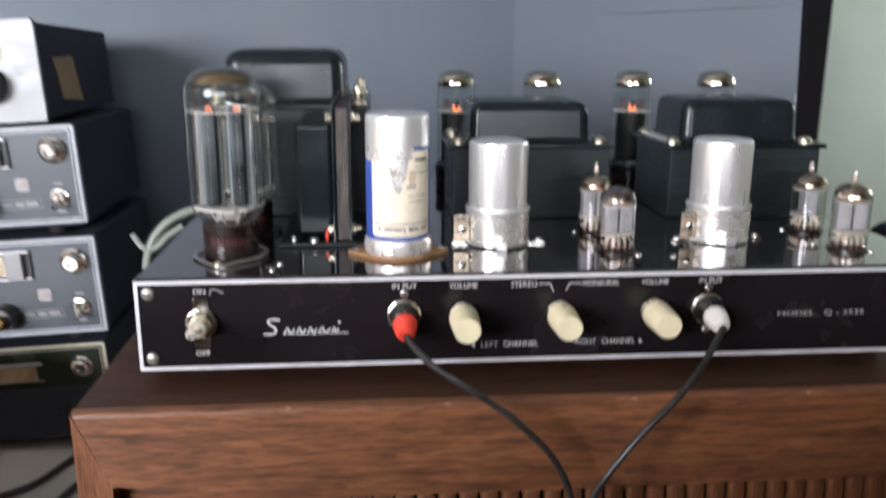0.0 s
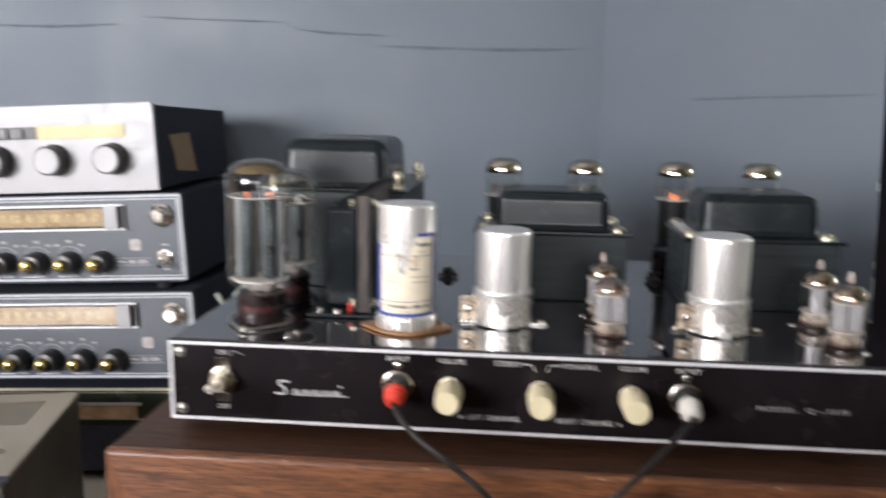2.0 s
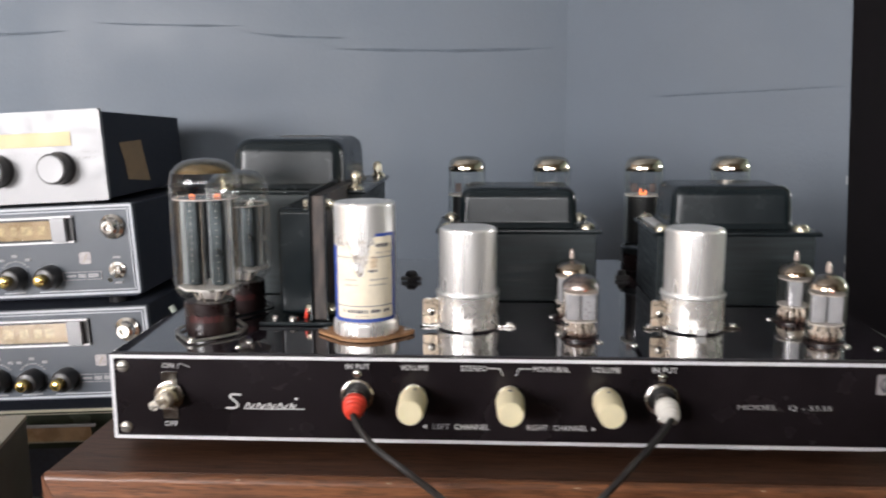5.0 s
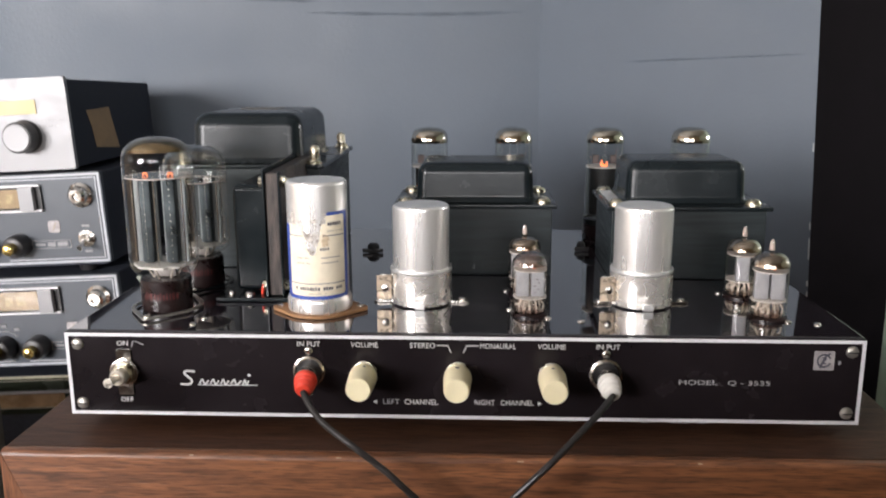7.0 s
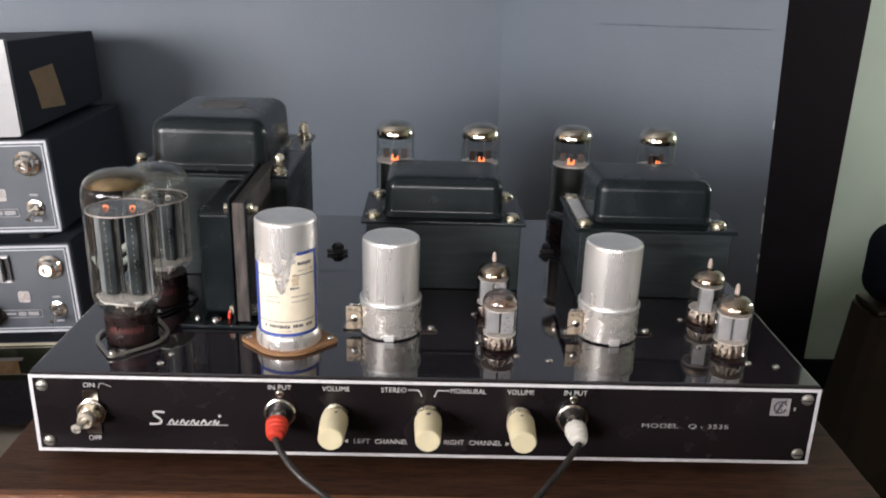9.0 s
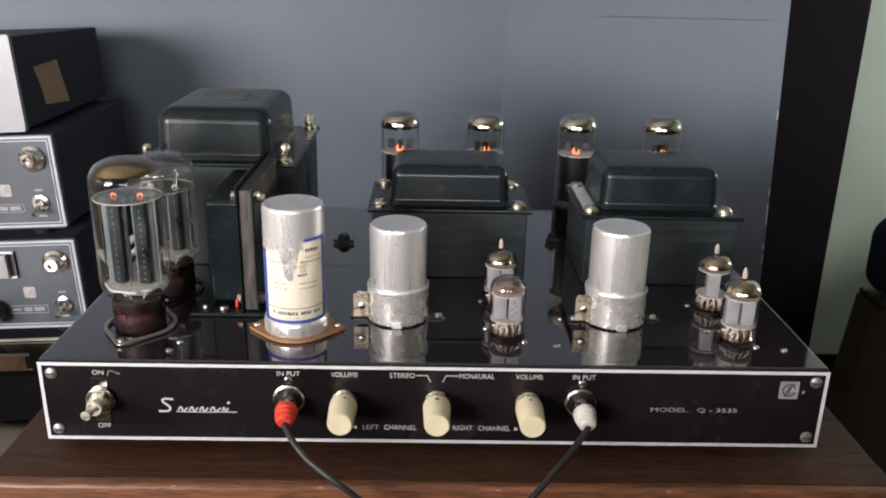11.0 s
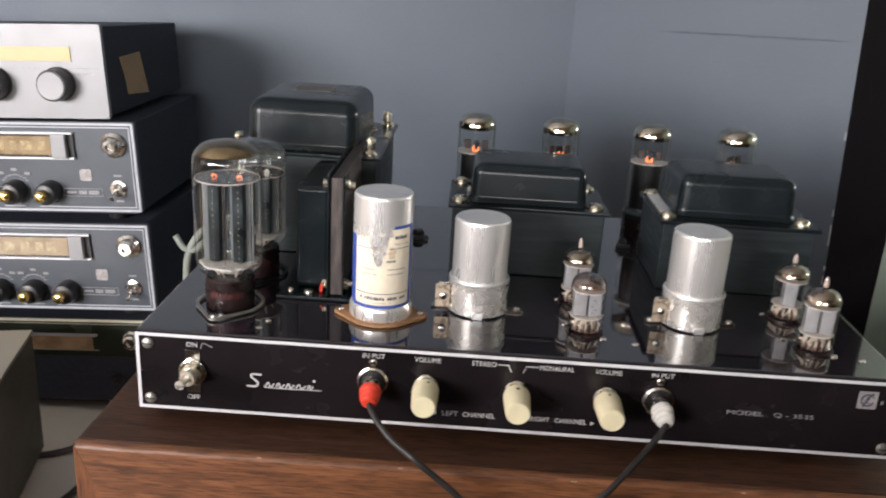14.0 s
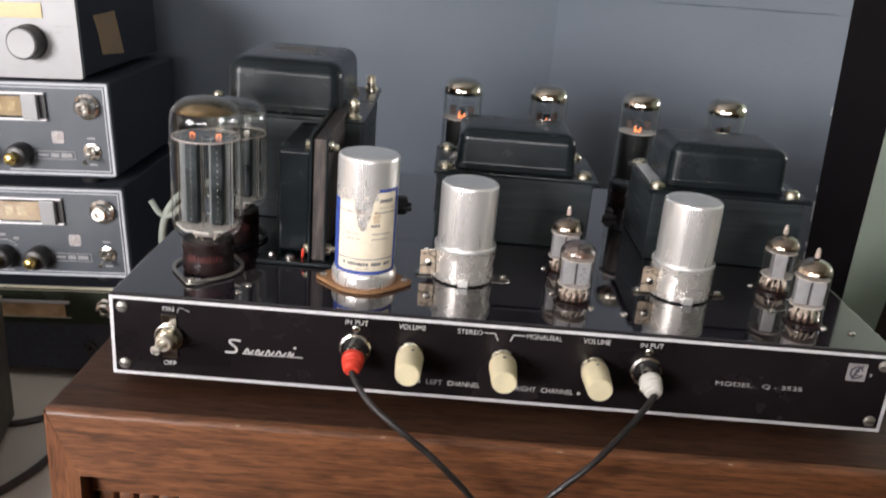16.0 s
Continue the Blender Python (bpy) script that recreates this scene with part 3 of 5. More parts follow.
for k in range(13):
    f = k / 12
    out = rrect(SX0 + 0.045 * f, SX1 - 0.035 * f, SY0 + 0.02 * f, SY1 - 0.01 * f, 0.022, 6)
    rows.append([bm.verts.new((x + 0.006 * math.sin(m * 1.9) * (1 - f), y + 0.005 * math.cos(m * 1.7) * (1 - f), FLOOR + 0.002 + f * (SZ - FLOOR - 0.002))) for m, (x, y) in enumerate(out)])
for a, q in zip(rows, rows[1:]):
    for m in range(len(a)):
        bm.faces.new((a[m], a[(m + 1) % len(a)], q[(m + 1) % len(q)], q[m]))
bm.faces.new(rows[-1])
part("drape", bm, BROWN_BOX, stool, "hanging dark cloth")
part("seat", box(SX0 + 0.052, SX1 - 0.042, SY0 + 0.026, SY1 - 0.016, SZ + 0.0005, SZ + 0.012, 0.005), BROWN_BOX, stool, "flat cloth covered seat")
bag = thing("cloth_bag", (0.88, 0.95, SZ + 0.012), "soft navy cloth bag on the covered stool", "bag")
bm = box(SX0 + 0.044, SX1 - 0.052, SY0 + 0.025, SY1 - 0.012, SZ + 0.0125, 0.627, 0.042, 5)
for v in bm.verts:
    v.co += 0.006 * Vector(noise.noise_vector(v.co * 12)) * min(1.0, (v.co.z - SZ - 0.0125) * 20)
part("bag_body", bm, NAVY, bag)

# ---------------- console cabinet ----------------
TOP = 0.760
X0, X1, Y0, Y1 = -0.2455, 0.2545, -0.031, 0.335
cab = thing("console_cabinet", ((X0 + X1) / 2, (Y0 + Y1) / 2, FLOOR), "walnut veneered console cabinet with a mitred front frame", "cabinet")
part("top_panel", box(X0 + 0.0005, X1 - 0.0005, Y0 + 0.0062, Y1, TOP - 0.018, TOP, 0.0012, 2), WALNUT_SHADED_TOP, cab, "polished walnut top, coloured dark for the amplifier's shade")
ZB, RI, ST = 0.16, 0.7192, 0.0168


def worn_rail(outline, y0, y1, r):
    """A rail whose upper front edge is rounded and worn uneven."""
    bm = front_plate(outline, y0, y1)
    zt = max(q[1] for q in outline)
    e = [e for e in bm.edges if all(abs(v.co.z - zt) < 1e-5 and abs(v.co.y - y0) < 1e-5 for v in e.verts)]
    bmesh.ops.bevel(bm, geom=e, offset=r, segments=5, profile=0.5, affect="EDGES")
    long = [e for e in bm.edges if e.calc_length() > 0.4]
    bmesh.ops.subdivide_edges(bm, edges=long, cuts=60, use_grid_fill=True)
    for v in bm.verts:
        if v.co.z > zt - r * 1.2 and v.co.y < y0 + r * 1.2:
            v.co.z -= 0.0007 * max(0, noise.noise(Vector((v.co.x * 45, 1.7, 0)))) + 0.0003 * noise.noise(Vector((v.co.x * 140, 5, 0)))
            v.co.y += 0.0006 * max(0, noise.noise(Vector((v.co.x * 60, 8.7, 0))))
    return bm


rail = [(X0, TOP - 0.0004), (X1, TOP - 0.0004), (X1 - ST, RI), (X0 + ST, RI)]
part("frame_rail", worn_rail(rail, Y0, Y0 + 0.0060, 0.0032), WALNUT, cab, "walnut rail with a worn rounded edge")
for x, w, z in ((-0.168, 0.0040, 0.0030), (-0.141, 0.0022, 0.0024), (-0.113, 0.0050, 0.0034), (-0.062, 0.0028, 0.0026), (0.034, 0.0034, 0.0030), (0.127, 0.0024, 0.0026)):
    chip = box(-w / 2, w / 2, -0.0004, 0.0004, -0.0003, 0.0003, 0.0001, 1, m=Matrix.Translation((x, Y0 + 0.00115 - 0.25 * (z - 0.0024), TOP - z + 0.0010)) @ Matrix.Rotation(radians(35), 4, "X"))
    part("edge_chip", chip, WOOD_CHIP, cab, "bare chip in the worn edge")
part("rail_core", box(X0 + 0.029, X1 - 0.029, Y0 + 0.0062, Y0 + 0.028, RI + 0.0005, TOP - 0.0185), WALNUT, cab)
bot = [(X0, ZB), (X0 + ST, ZB + 0.04), (X1 - ST, ZB + 0.04), (X1, ZB)]
part("frame_rail", front_plate(bot, Y0, Y0 + 0.028), WALNUT, cab)
for sx, ox in ((X0, X0 + ST), (X1, X1 - ST)):
    st = [(sx, TOP - 0.0008), (ox, RI - 0.0001), (ox, ZB + 0.041), (sx, ZB + 0.0005)]
    bm = front_plate(st, Y0 + 0.0001, Y0 + 0.028)
    part("frame_stile", bm, WALNUT_UP, cab)
part("side_panel", box(X0 + 0.0008, X0 + 0.018, Y0 + 0.0285, Y1, ZB, TOP - 0.0185, 0.001), WALNUT_UP, cab)
part("side_panel", box(X1 - 0.018, X1 - 0.0008, Y0 + 0.0285, Y1, ZB, TOP - 0.0185, 0.001), WALNUT, cab)
part("bottom_panel", box(X0 + 0.0185, X1 - 0.0185, Y0 + 0.03, Y1, ZB, ZB + 0.016), WALNUT, cab)
part("back_panel", box(X0 + 0.0185, X1 - 0.0185, Y1 - 0.012, Y1 - 0.001, ZB + 0.017, TOP - 0.019), WALNUT, cab)
part("inner_rail", box(X0 + ST + 0.001, X1 - ST - 0.001, Y0 + 0.010, Y0 + 0.027, RI - 0.017, RI - 0.0006, 0.001), WALNUT, cab)
part("slat_backing", box(X0 + ST + 0.001, X1 - ST - 0.001, Y0 + 0.022, Y0 + 0.0275, ZB + 0.041, RI - 0.018), PANEL, cab, "dark backing behind the slats")
slat = None
x = X0 + ST + 0.004
while x < X1 - ST - 0.013:
    if slat is None:
        slat = part("slat", box(x, x + 0.0098, Y0 + 0.012, Y0 + 0.0218, ZB + 0.042, RI - 0.018, 0.003, 2), WALNUT_UP, cab)
    else:
        s2 = slat.copy()
        scene.collection.objects.link(s2)
        s2.location.x = x - (X0 + ST + 0.004)
    x += 0.0114
for lx in (X0 + 0.04, X1 - 0.04):
    for ly in (Y0 + 0.045, Y1 - 0.045):
        part("leg", lathe([(0.0, 0), (0.011, 0), (0.012, 0.004), (0.019, 0.22), (0.019, 0.239), (0, 0.239)], (lx, ly, FLOOR), 20), WALNUT, cab)

# ---------------- side table under the stacked equipment ----------------
TZ = 0.519
tab = thing("side_table", (-0.75, 0.32, FLOOR), "low beige laminate table beside the cabinet", "table")
part("tabletop", box(-1.25, -0.262, -0.06, 0.69, TZ - 0.025, TZ, 0.003), TABLE_GREY, tab)
for lx in (-1.2, -0.31):
    for ly in (-0.02, 0.65):
        part("leg", box(lx - 0.02, lx + 0.02, ly - 0.02, ly + 0.02, FLOOR, TZ - 0.0255, 0.003), TABLE_GREY, tab)


# ---------------- stacked tuners ----------------
def tuner(right, z0, z1, lit):
    """A small dark grey tuner; its face at y 0.405, its right edge and height given."""
    left = right - 0.325
    yf = 0.405
    th = thing("tuner", ((left + right) / 2, 0.5, z0 - 0.012), "", "tuner", "stacked tuners")
    part("case", box(left + 0.006, right - 0.006, yf + 0.0062, 0.62, z0 - 0.004, z1 - 0.002, 0.003), CASE_BLACK, th, "black vinyl covered case")
    part("face_plate", front_plate(rrect(left, right, z0, z1, 0.003), yf, yf + 0.006, bev=0.0006), FACE_GREY, th)
    f = yf - 0.0008
    for off, w in ((0.0012, 0.0022), (0.0052, 0.001)):
        bm = bmesh.new()
        a, b, c, d = left + off, right - off, z0 + off, z1 - off
        for q in ((a, b, d - w, d), (a, a + w, c + w, d - w), (b - w, b, c + w, d - w)):
            box(q[0], q[1], f, yf + 0.001, q[2], q[3], bm=bm)
        if off > 0.004:
            for k, (u, v) in enumerate(((0, 0.10), (0.13, 0.2), (0.27, 0.33), (0.41, 0.47), (0.55, 0.60), (0.67, 1.0))):
                box(a + u * (b - a), a + v * (b - a), f, yf + 0.001, c, c + w, bm=bm)
        else:
            box(a, b, f, yf + 0.001, c, c + w, bm=bm)
        part("border", bm, TUNER_LINE, th)
    h = z1 - z0
    za, zb = z1 - h * 0.355, z1 - h * 0.155
    # dial window with its bright frame and end blocks
    xa, xb = right - 0.262, right - 0.0675
    bm = front_plate(rrect(xa - 0.004, xb + 0.004, za - 0.0035, zb + 0.0035, 0.0015), yf - 0.003, yf + 0.001)
    dial = part("dial_frame", bm, BLACK_PLASTIC, th)
    bm = box(xa - 0.004, xb + 0.004, yf - 0.005, yf - 0.0005, za - 0.0045, za - 0.0025, 0.0004)
    box(xa - 0.004, xb + 0.004, yf - 0.005, yf - 0.0005, zb + 0.0025, zb + 0.0045, 0.0004, bm=bm)
    part("dial_rim", bm, SILVER_LINE, dial)
    part("dial_scale", box(xa + 0.02, xb - 0.02, yf - 0.0036, yf - 0.003, za, zb), DIAL, dial)
    bm = bmesh.new()
    r2 = random.Random(int(z0 * 1000))
    x = xa + 0.03
    while x < xb - 0.032:
        w = r2.uniform(0.006, 0.012)
        box(x, x + w, yf - 0.0039, yf - 0.0037, za + 0.005, zb - 0.005, bm=bm)
        x += w + r2.uniform(0.003, 0.007)
    part("dial_marks", bm, DIAL_MARK, dial)
    for bx in (xa + 0.001, xb - 0.0172):
        part("end_block", box(bx, bx + 0.0155, yf - 0.0095, yf - 0.0031, za - 0.003, zb + 0.003, 0.0012), FACE_SILVER, dial, "bright end block")
    part("pane", box(xa + 0.0185, xb - 0.0165, yf - 0.0065, yf - 0.006, za - 0.001, zb + 0.001), GLASS, dial)
    # four knobs with brass caps, printed arcs over them
    kz = z0 + h * 0.235
    for k in range(5):
        kx = right - 0.094 - 0.0376 * k
        kn = part("knob", lathe([(0, 0), (0.0120, 0), (0.0122, 0.003), (0.0118, 0.0140), (0.0108, 0.0172), (0.0086, 0.0186), (0, 0.0186)], (kx, yf, kz), 22, "-y"),
                  BLACK_PLASTIC, th)
        part("brass_cap", lathe([(0.0056, 0.0184), (0.0060, 0.0190), (0.0060, 0.0272)] + dome(0.0060, 0.0272, 0.0026, 4), (kx, yf, kz), 16, "-y"), BRASS, kn, "polished brass cap")
        bm = bmesh.new()
        if k > 0:
            for q in range(9):
                a = radians(40 + 100 * q / 8)
                px, pz = kx + 0.0165 * math.cos(a), kz + 0.0005 + 0.0165 * math.sin(a)
                box(px - 0.0016, px + 0.0016, f, yf + 0.0002, pz - 0.0005, pz + 0.0005, bm=bm)
            for q in (-0.014, 0.0, 0.014):
                zz = kz + (0.0225 if q == 0 else 0.0185)
                box(kx + q - 0.003, kx + q + 0.003, f, yf + 0.0002, zz - 0.0014, zz + 0.0014, bm=bm)
        box(kx - 0.007, kx + 0.007, f, yf + 0.0002, z0 + 0.0055, z0 + 0.0068, bm=bm)
        tagged(part("lettering", bm, PRINT_WORN, th, "small unreadable print"), kind="stuff")
    # volume knob, jack, switch, emblem, badge
    jx = right - 0.0225
    part("headphone_jack", lathe([(0, 0.001), (0.0125, 0.001), (0.0128, 0.003), (0.0098, 0.005), (0.0092, 0.011), (0.0065, 0.0135), (0.0035, 0.0135), (0.003, 0.011), (0, 0.011)],
                                 (jx, yf, z0 + h * 0.755), 24, "-y"), STEEL, th, "chrome jack bushing")
    sw = part("toggle_switch", lathe([(0, 0), (0.0088, 0), (0.0088, 0.002), (0.006, 0.003), (0.0055, 0.007), (0, 0.007)], (jx, yf, z0 + h * 0.275), 20, "-y"),
              STEEL, th, "chrome toggle switch")
    part("lever", sweep([(jx, yf - 0.006, z0 + h * 0.275), (jx, yf - 0.012, z0 + h * 0.275 - 0.003), (jx - 0.0005, yf - 0.019, z0 + h * 0.275 - 0.007)],
                        lambda u: 0.0014 + 0.0012 * u, 10), STEEL, sw)
    bm = bmesh.new()
    for zz in (0.275 * h + 0.0135, 0.275 * h - 0.0135):
        box(jx - 0.004, jx + 0.004, f, yf + 0.0002, z0 + zz - 0.001, z0 + zz + 0.001, bm=bm)
    tagged(part("lettering", bm, PRINT_WORN, th, "small unreadable print"), kind="stuff")
    ex, ez = right - 0.0558, z0 + h * 0.42
    em = part("emblem", front_plate(rrect(ex - 0.0062, ex + 0.0062, ez - 0.0062, ez + 0.0062, 0.0025), f, yf + 0.0003), EMBLEM, th, "small pale square emblem")
    part("emblem_mark", front_plate([(ex - 0.003, ez - 0.0045), (ex - 0.001, ez - 0.0045), (ex + 0.0035, ez + 0.004), (ex + 0.0015, ez + 0.0045)], f - 0.0003, f - 0.0001),
         INK_PALE, em)
    bm = bmesh.new()
    a, b, c, d = right - 0.082, right - 0.040, z0 + h * 0.18, z0 + h * 0.27
    for q in ((a, b, d - 0.0006, d), (a, b, c, c + 0.0006), (a, a + 0.0006, c, d), (b - 0.0006, b, c, d)):
        box(q[0], q[1], f, yf + 0.0002, q[2], q[3], bm=bm)
    box(a + 0.004, a + 0.014, f, yf + 0.0002, (c + d) / 2 - 0.001, (c + d) / 2 + 0.001, bm=bm)
    box(a + 0.017, a + 0.025, f, yf + 0.0002, (c + d) / 2 - 0.002, (c + d) / 2 + 0.002, bm=bm)
    box(a + 0.027, a + 0.038, f, yf + 0.0002, (c + d) / 2 - 0.002, (c + d) / 2 + 0.002, bm=bm)
    part("model_badge", bm, PRINT_WORN, th)
    for fx in (left + 0.04, right - 0.04):
        for fy in (yf + 0.03, 0.59):
            part("foot", lathe([(0, 0), (0.009, 0), (0.010, 0.0085), (0, 0.0085)], (fx, fy, z0 - 0.0128), 16), BLACK_PLASTIC, th)
    return lean(th, right, (z0 + z1) / 2)


def green_tuner(right, z0, z1):
    """The lowest unit: dark green glass over the upper half of its face, black below, cream border."""
    left, yf = right - 0.325, 0.405
    th = thing("tuner", ((left + right) / 2, 0.5, TZ), "black tuner with dark green dial face and cream border", "tuner", "stacked tuners")
    part("case", box(left + 0.004, right - 0.004, yf + 0.0062, 0.62, z0, z1 - 0.002, 0.003), CASE_BLACK, th, "black case")
    part("face_plate", front_plate(rrect(left, right, z0, z1, 0.004), yf, yf + 0.006, bev=0.0008), CASE_BLACK, th, "black lower face")
    zm = z1 - 0.044
    gl = part("dial_glass", front_plate(rrect(left + 0.0035, right - 0.0035, zm, z1 - 0.0035, 0.003), yf - 0.0014, yf + 0.0002, bev=0.0004), FACE_GREEN, th, "dark green glass over the dial")
    for off, w in ((0.0006, 0.0026), (0.0050, 0.0010)):
        bm = bmesh.new()
        a, b, d = left + off, right - off, z1 - off
        box(a, b, yf - 0.0022, yf + 0.0001, d - w, d, 0.0003, 1, bm)
        box(a, a + w, yf - 0.0022, yf + 0.0001, zm, d - w, bm=bm)
        box(b - w, b, yf - 0.0022, yf + 0.0001, zm, d - w, bm=bm)
        part("border", bm, CREAM_LINE if off < 0.004 else OLIVE, th, "cream border line" if off < 0.004 else "")
    xa, xb = right - 0.262, right - 0.066
    za, zb = z1 - 0.036, z1 - 0.017
    part("dial_scale", box(xa, xb - 0.004, yf - 0.0022, yf - 0.0015, za, zb - 0.003, 0.0003, 1), DIAL, gl, "dim amber dial")
    part("dial_rim", box(xa, xb + 0.002, yf - 0.0050, yf - 0.0015, zb - 0.0028, zb, 0.0006), TUNER_LINE, gl, "bright upper rim of the dial")
    part("dial_rim", box(xa, xb + 0.002, yf - 0.0030, yf - 0.0015, za - 0.0012, za - 0.0002, 0.0003, 1), OLIVE, gl)
    part("headphone_jack", lathe([(0, 0.001), (0.0105, 0.001), (0.0108, 0.003), (0.0088, 0.005), (0.0082, 0.010), (0.006, 0.012), (0.0035, 0.012), (0.003, 0.010), (0, 0.010)],
                                 (right - 0.0245, yf - 0.0012, z1 - 0.0235), 24, "-y"), STEEL, th, "chrome jack bushing")
    part("toggle_switch", lathe([(0, 0), (0.0070, 0), (0.0068, 0.003), (0.003, 0.004), (0.002, 0.010), (0, 0.0105)], (right - 0.0480, yf, z0 + 0.028), 16, "-y"), BLACK_PLASTIC, th)
    for fx in (left + 0.04, right - 0.04):
        for fy in (yf + 0.03, 0.59):
            low = TZ + 0.0004 + math.tan(radians(2.8)) * (right - fx)
            part("foot", lathe([(0, 0), (0.009, 0), (0.010, z0 - low), (0, z0 - low)], (fx, fy, low), 16), BLACK_PLASTIC, th)
    return lean(th, right, (z0 + z1) / 2)


green_tuner(-0.3665, 0.5385, 0.6385)
t2 = tuner(-0.3665, 0.6495, 0.748, True)
tagged(t2, "dark grey tuner with silver border and amber dial")
t1 = tuner(-0.3755, 0.7605, 0.856, False)
tagged(t1, "dark grey tuner with silver border under the silver receiver")

# ---------------- silver receiver on top ----------------
rc = thing("silver_receiver", (-0.6, 0.5, 0.8555), "pale silver fronted receiver with black case on the tuners", "receiver")
RX, RL, RY = -0.4015, -0.80, 0.400
bm = box(RL + 0.006, RX - 0.004, RY + 0.0062, 0.626, 0.859, 0.9495, 0.002)
for v in bm.verts:
    if v.co.z > 0.92:
        v.co.z -= 0.0095 * (v.co.y - RY) / 0.226
part("case", bm, CASE_BLACK, rc, "black case")
part("face_plate", front_plate(rrect(RL, RX, 0.859, 0.9515, 0.002), RY, RY + 0.006, bev=0.0008), FACE_SILVER, rc)
part("dial_scale", box(-0.5310, -0.4335, RY - 0.0012, RY - 0.0002, 0.9160, 0.9300, 0.0003), DIAL_LIT, rc, "pale yellow dial strip")
strip = part("button_strip", box(-0.78, -0.5312, RY - 0.0012, RY - 0.0002, 0.9165, 0.9295, 0.0003), BLACK_PLASTIC, rc)
for k in range(9):
    bx = -0.552 - 0.0175 * k
    part("push_button", box(bx - 0.006, bx + 0.006, RY - 0.004, RY - 0.0013, 0.918, 0.928, 0.0008), GREY_BUTTON, strip)
part("trim_line", box(RL + 0.004, RX - 0.004, RY - 0.0005, RY - 0.0001, 0.9085, 0.909), PRINT_WORN, rc)
for kx in (-0.453, -0.518, -0.582, -0.646, -0.71):
    kn = part("knob", lathe([(0, 0), (0.0168, 0), (0.0168, 0.003), (0.0158, 0.004), (0.0155, 0.0165), (0.0145, 0.0175), (0, 0.0175)], (kx + 0.0045, RY, 0.8937), 36, "-y"),
              BLACK_PLASTIC, rc)
    part("knob_face", lathe([(0.0136, 0.0168), (0.0136, 0.0185), (0.0130, 0.0193), (0, 0.0190)], (kx + 0.0045, RY, 0.8937), 36, "-y"), FACE_SILVER, kn, "silver knob face")
part("lettering", box(-0.437, -0.412, RY - 0.0004, RY - 0.0001, 0.9025, 0.9038), PRINT_WORN, rc)
for fx in (RL + 0.04, RX - 0.04):
    for fy in (0.43, 0.6):
        part("foot", lathe([(0, 0), (0.009, 0), (0.010, 0.0045), (0, 0.0045)], (fx, fy, 0.8545), 16), BLACK_PLASTIC, rc)
tp = prism([(0.447, 0.9155), (0.502, 0.9165), (0.518, 0.870), (0.461, 0.8755), (0.456, 0.897)], 0.0, 0.0004,
           m=Matrix.Translation((RX - 0.0037, 0, 0)) @ Matrix(((0, 0, 1, 0), (1, 0, 0, 0), (0, 1, 0, 0), (0, 0, 0, 1))))
part("paper_tape", tp, TAN_TAPE, rc, "piece of tan paper tape")
lean(rc, RX, 0.905)

# ---------------- olive receiver in front of the stack ----------------
ang = math.degrees(math.atan2(0.046, 0.198))
ol = thing("olive_receiver", (-0.456, 0.316, TZ), "low receiver with olive grey vented top and dark sides", "receiver", rz=ang)
# its own axes: right rear corner at the origin, body to -x and -y
D, W, H = 0.205, 0.43, 0.141
bm = box(-W, 0, -D, 0, 0.008, H - 0.004, 0.003)
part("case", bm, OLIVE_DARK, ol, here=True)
bm = bmesh.new()
vx0, vx1, vy0, vy1 = -0.30, -0.022, -0.085, -0.022
rows = []
for (p, q, r, s), z in (((-W, 0, -D + 0.012, 0), H - 0.0038), ((-W, 0, -D + 0.012, 0), H), ((vx0, vx1, vy0, vy1), H), ((vx0, vx1, vy0, vy1), H - 0.0038)):
    rows.append([bm.verts.new((x, y, z)) for x, y in ((p, r), (q, r), (q, s), (p, s))])
for a, q in zip(rows, rows[1:] + rows[:1]):
    for k in range(4):
        bm.faces.new((a[k], a[(k + 1) % 4], q[(k + 1) % 4], q[k]))
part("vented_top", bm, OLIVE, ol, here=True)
n = 58
p = (vx1 - vx0) / n
bar = None
for k in range(n):
    if bar is None:
        bar = part("vent_bar", box(vx0 + p * 0.42, vx0 + p, vy0, vy1, H - 0.0038, H), OLIVE, ol, here=True)
    else:
        b2 = bar.copy()
        scene.collection.objects.link(b2)
        b2.location.x = p * k
part("front_lip", prism([(0, 0), (-0.012, -0.020), (-0.012, -0.024), (0, -0.024)], -W, 0,
                        m=Matrix.Translation((0, -D + 0.012, H - 0.0002)) @ Matrix(((0, 0, 1, 0), (1, 0, 0, 0), (0, 1, 0, 0), (0, 0, 0, 1)))),
     NAVY, ol, "dark sloping front lip", here=True)
fp = part("front_frame", box(-W + 0.002, -0.002, -D - 0.012, -D - 0.0005, 0.012, H - 0.026, 0.003), GOLD_TRIM, ol, "dull gold front frame", here=True)
part("front_window", box(-W + 0.012, -0.012, -D - 0.0135, -D - 0.0125, 0.06, H - 0.034, 0.0005), FACE_SILVER, fp, here=True)
for fx in (-W + 0.04, -0.04):
    for fy in (-D + 0.03, -0.03):
        part("foot", lathe([(0, 0), (0.01, 0), (0.011, 0.0078), (0, 0.0078)], (fx, fy, 0), 16), BLACK_PLASTIC, ol, here=True)

# ---------------- the amplifier: chassis and front panel ----------------
CT, CB, CW, CD = 0.8175, 0.768, 0.2195, 0.302
amp = thing("tube_amplifier", (0, CD / 2, TOP), "black enamelled tube amplifier with silver-bordered front panel on the cabinet", "amplifier")
part("chassis", box(-CW, CW, 0.0016, CD, CB - 0.0005, CT, 0.0016, 3), CHASSIS, amp, "glossy black steel chassis")
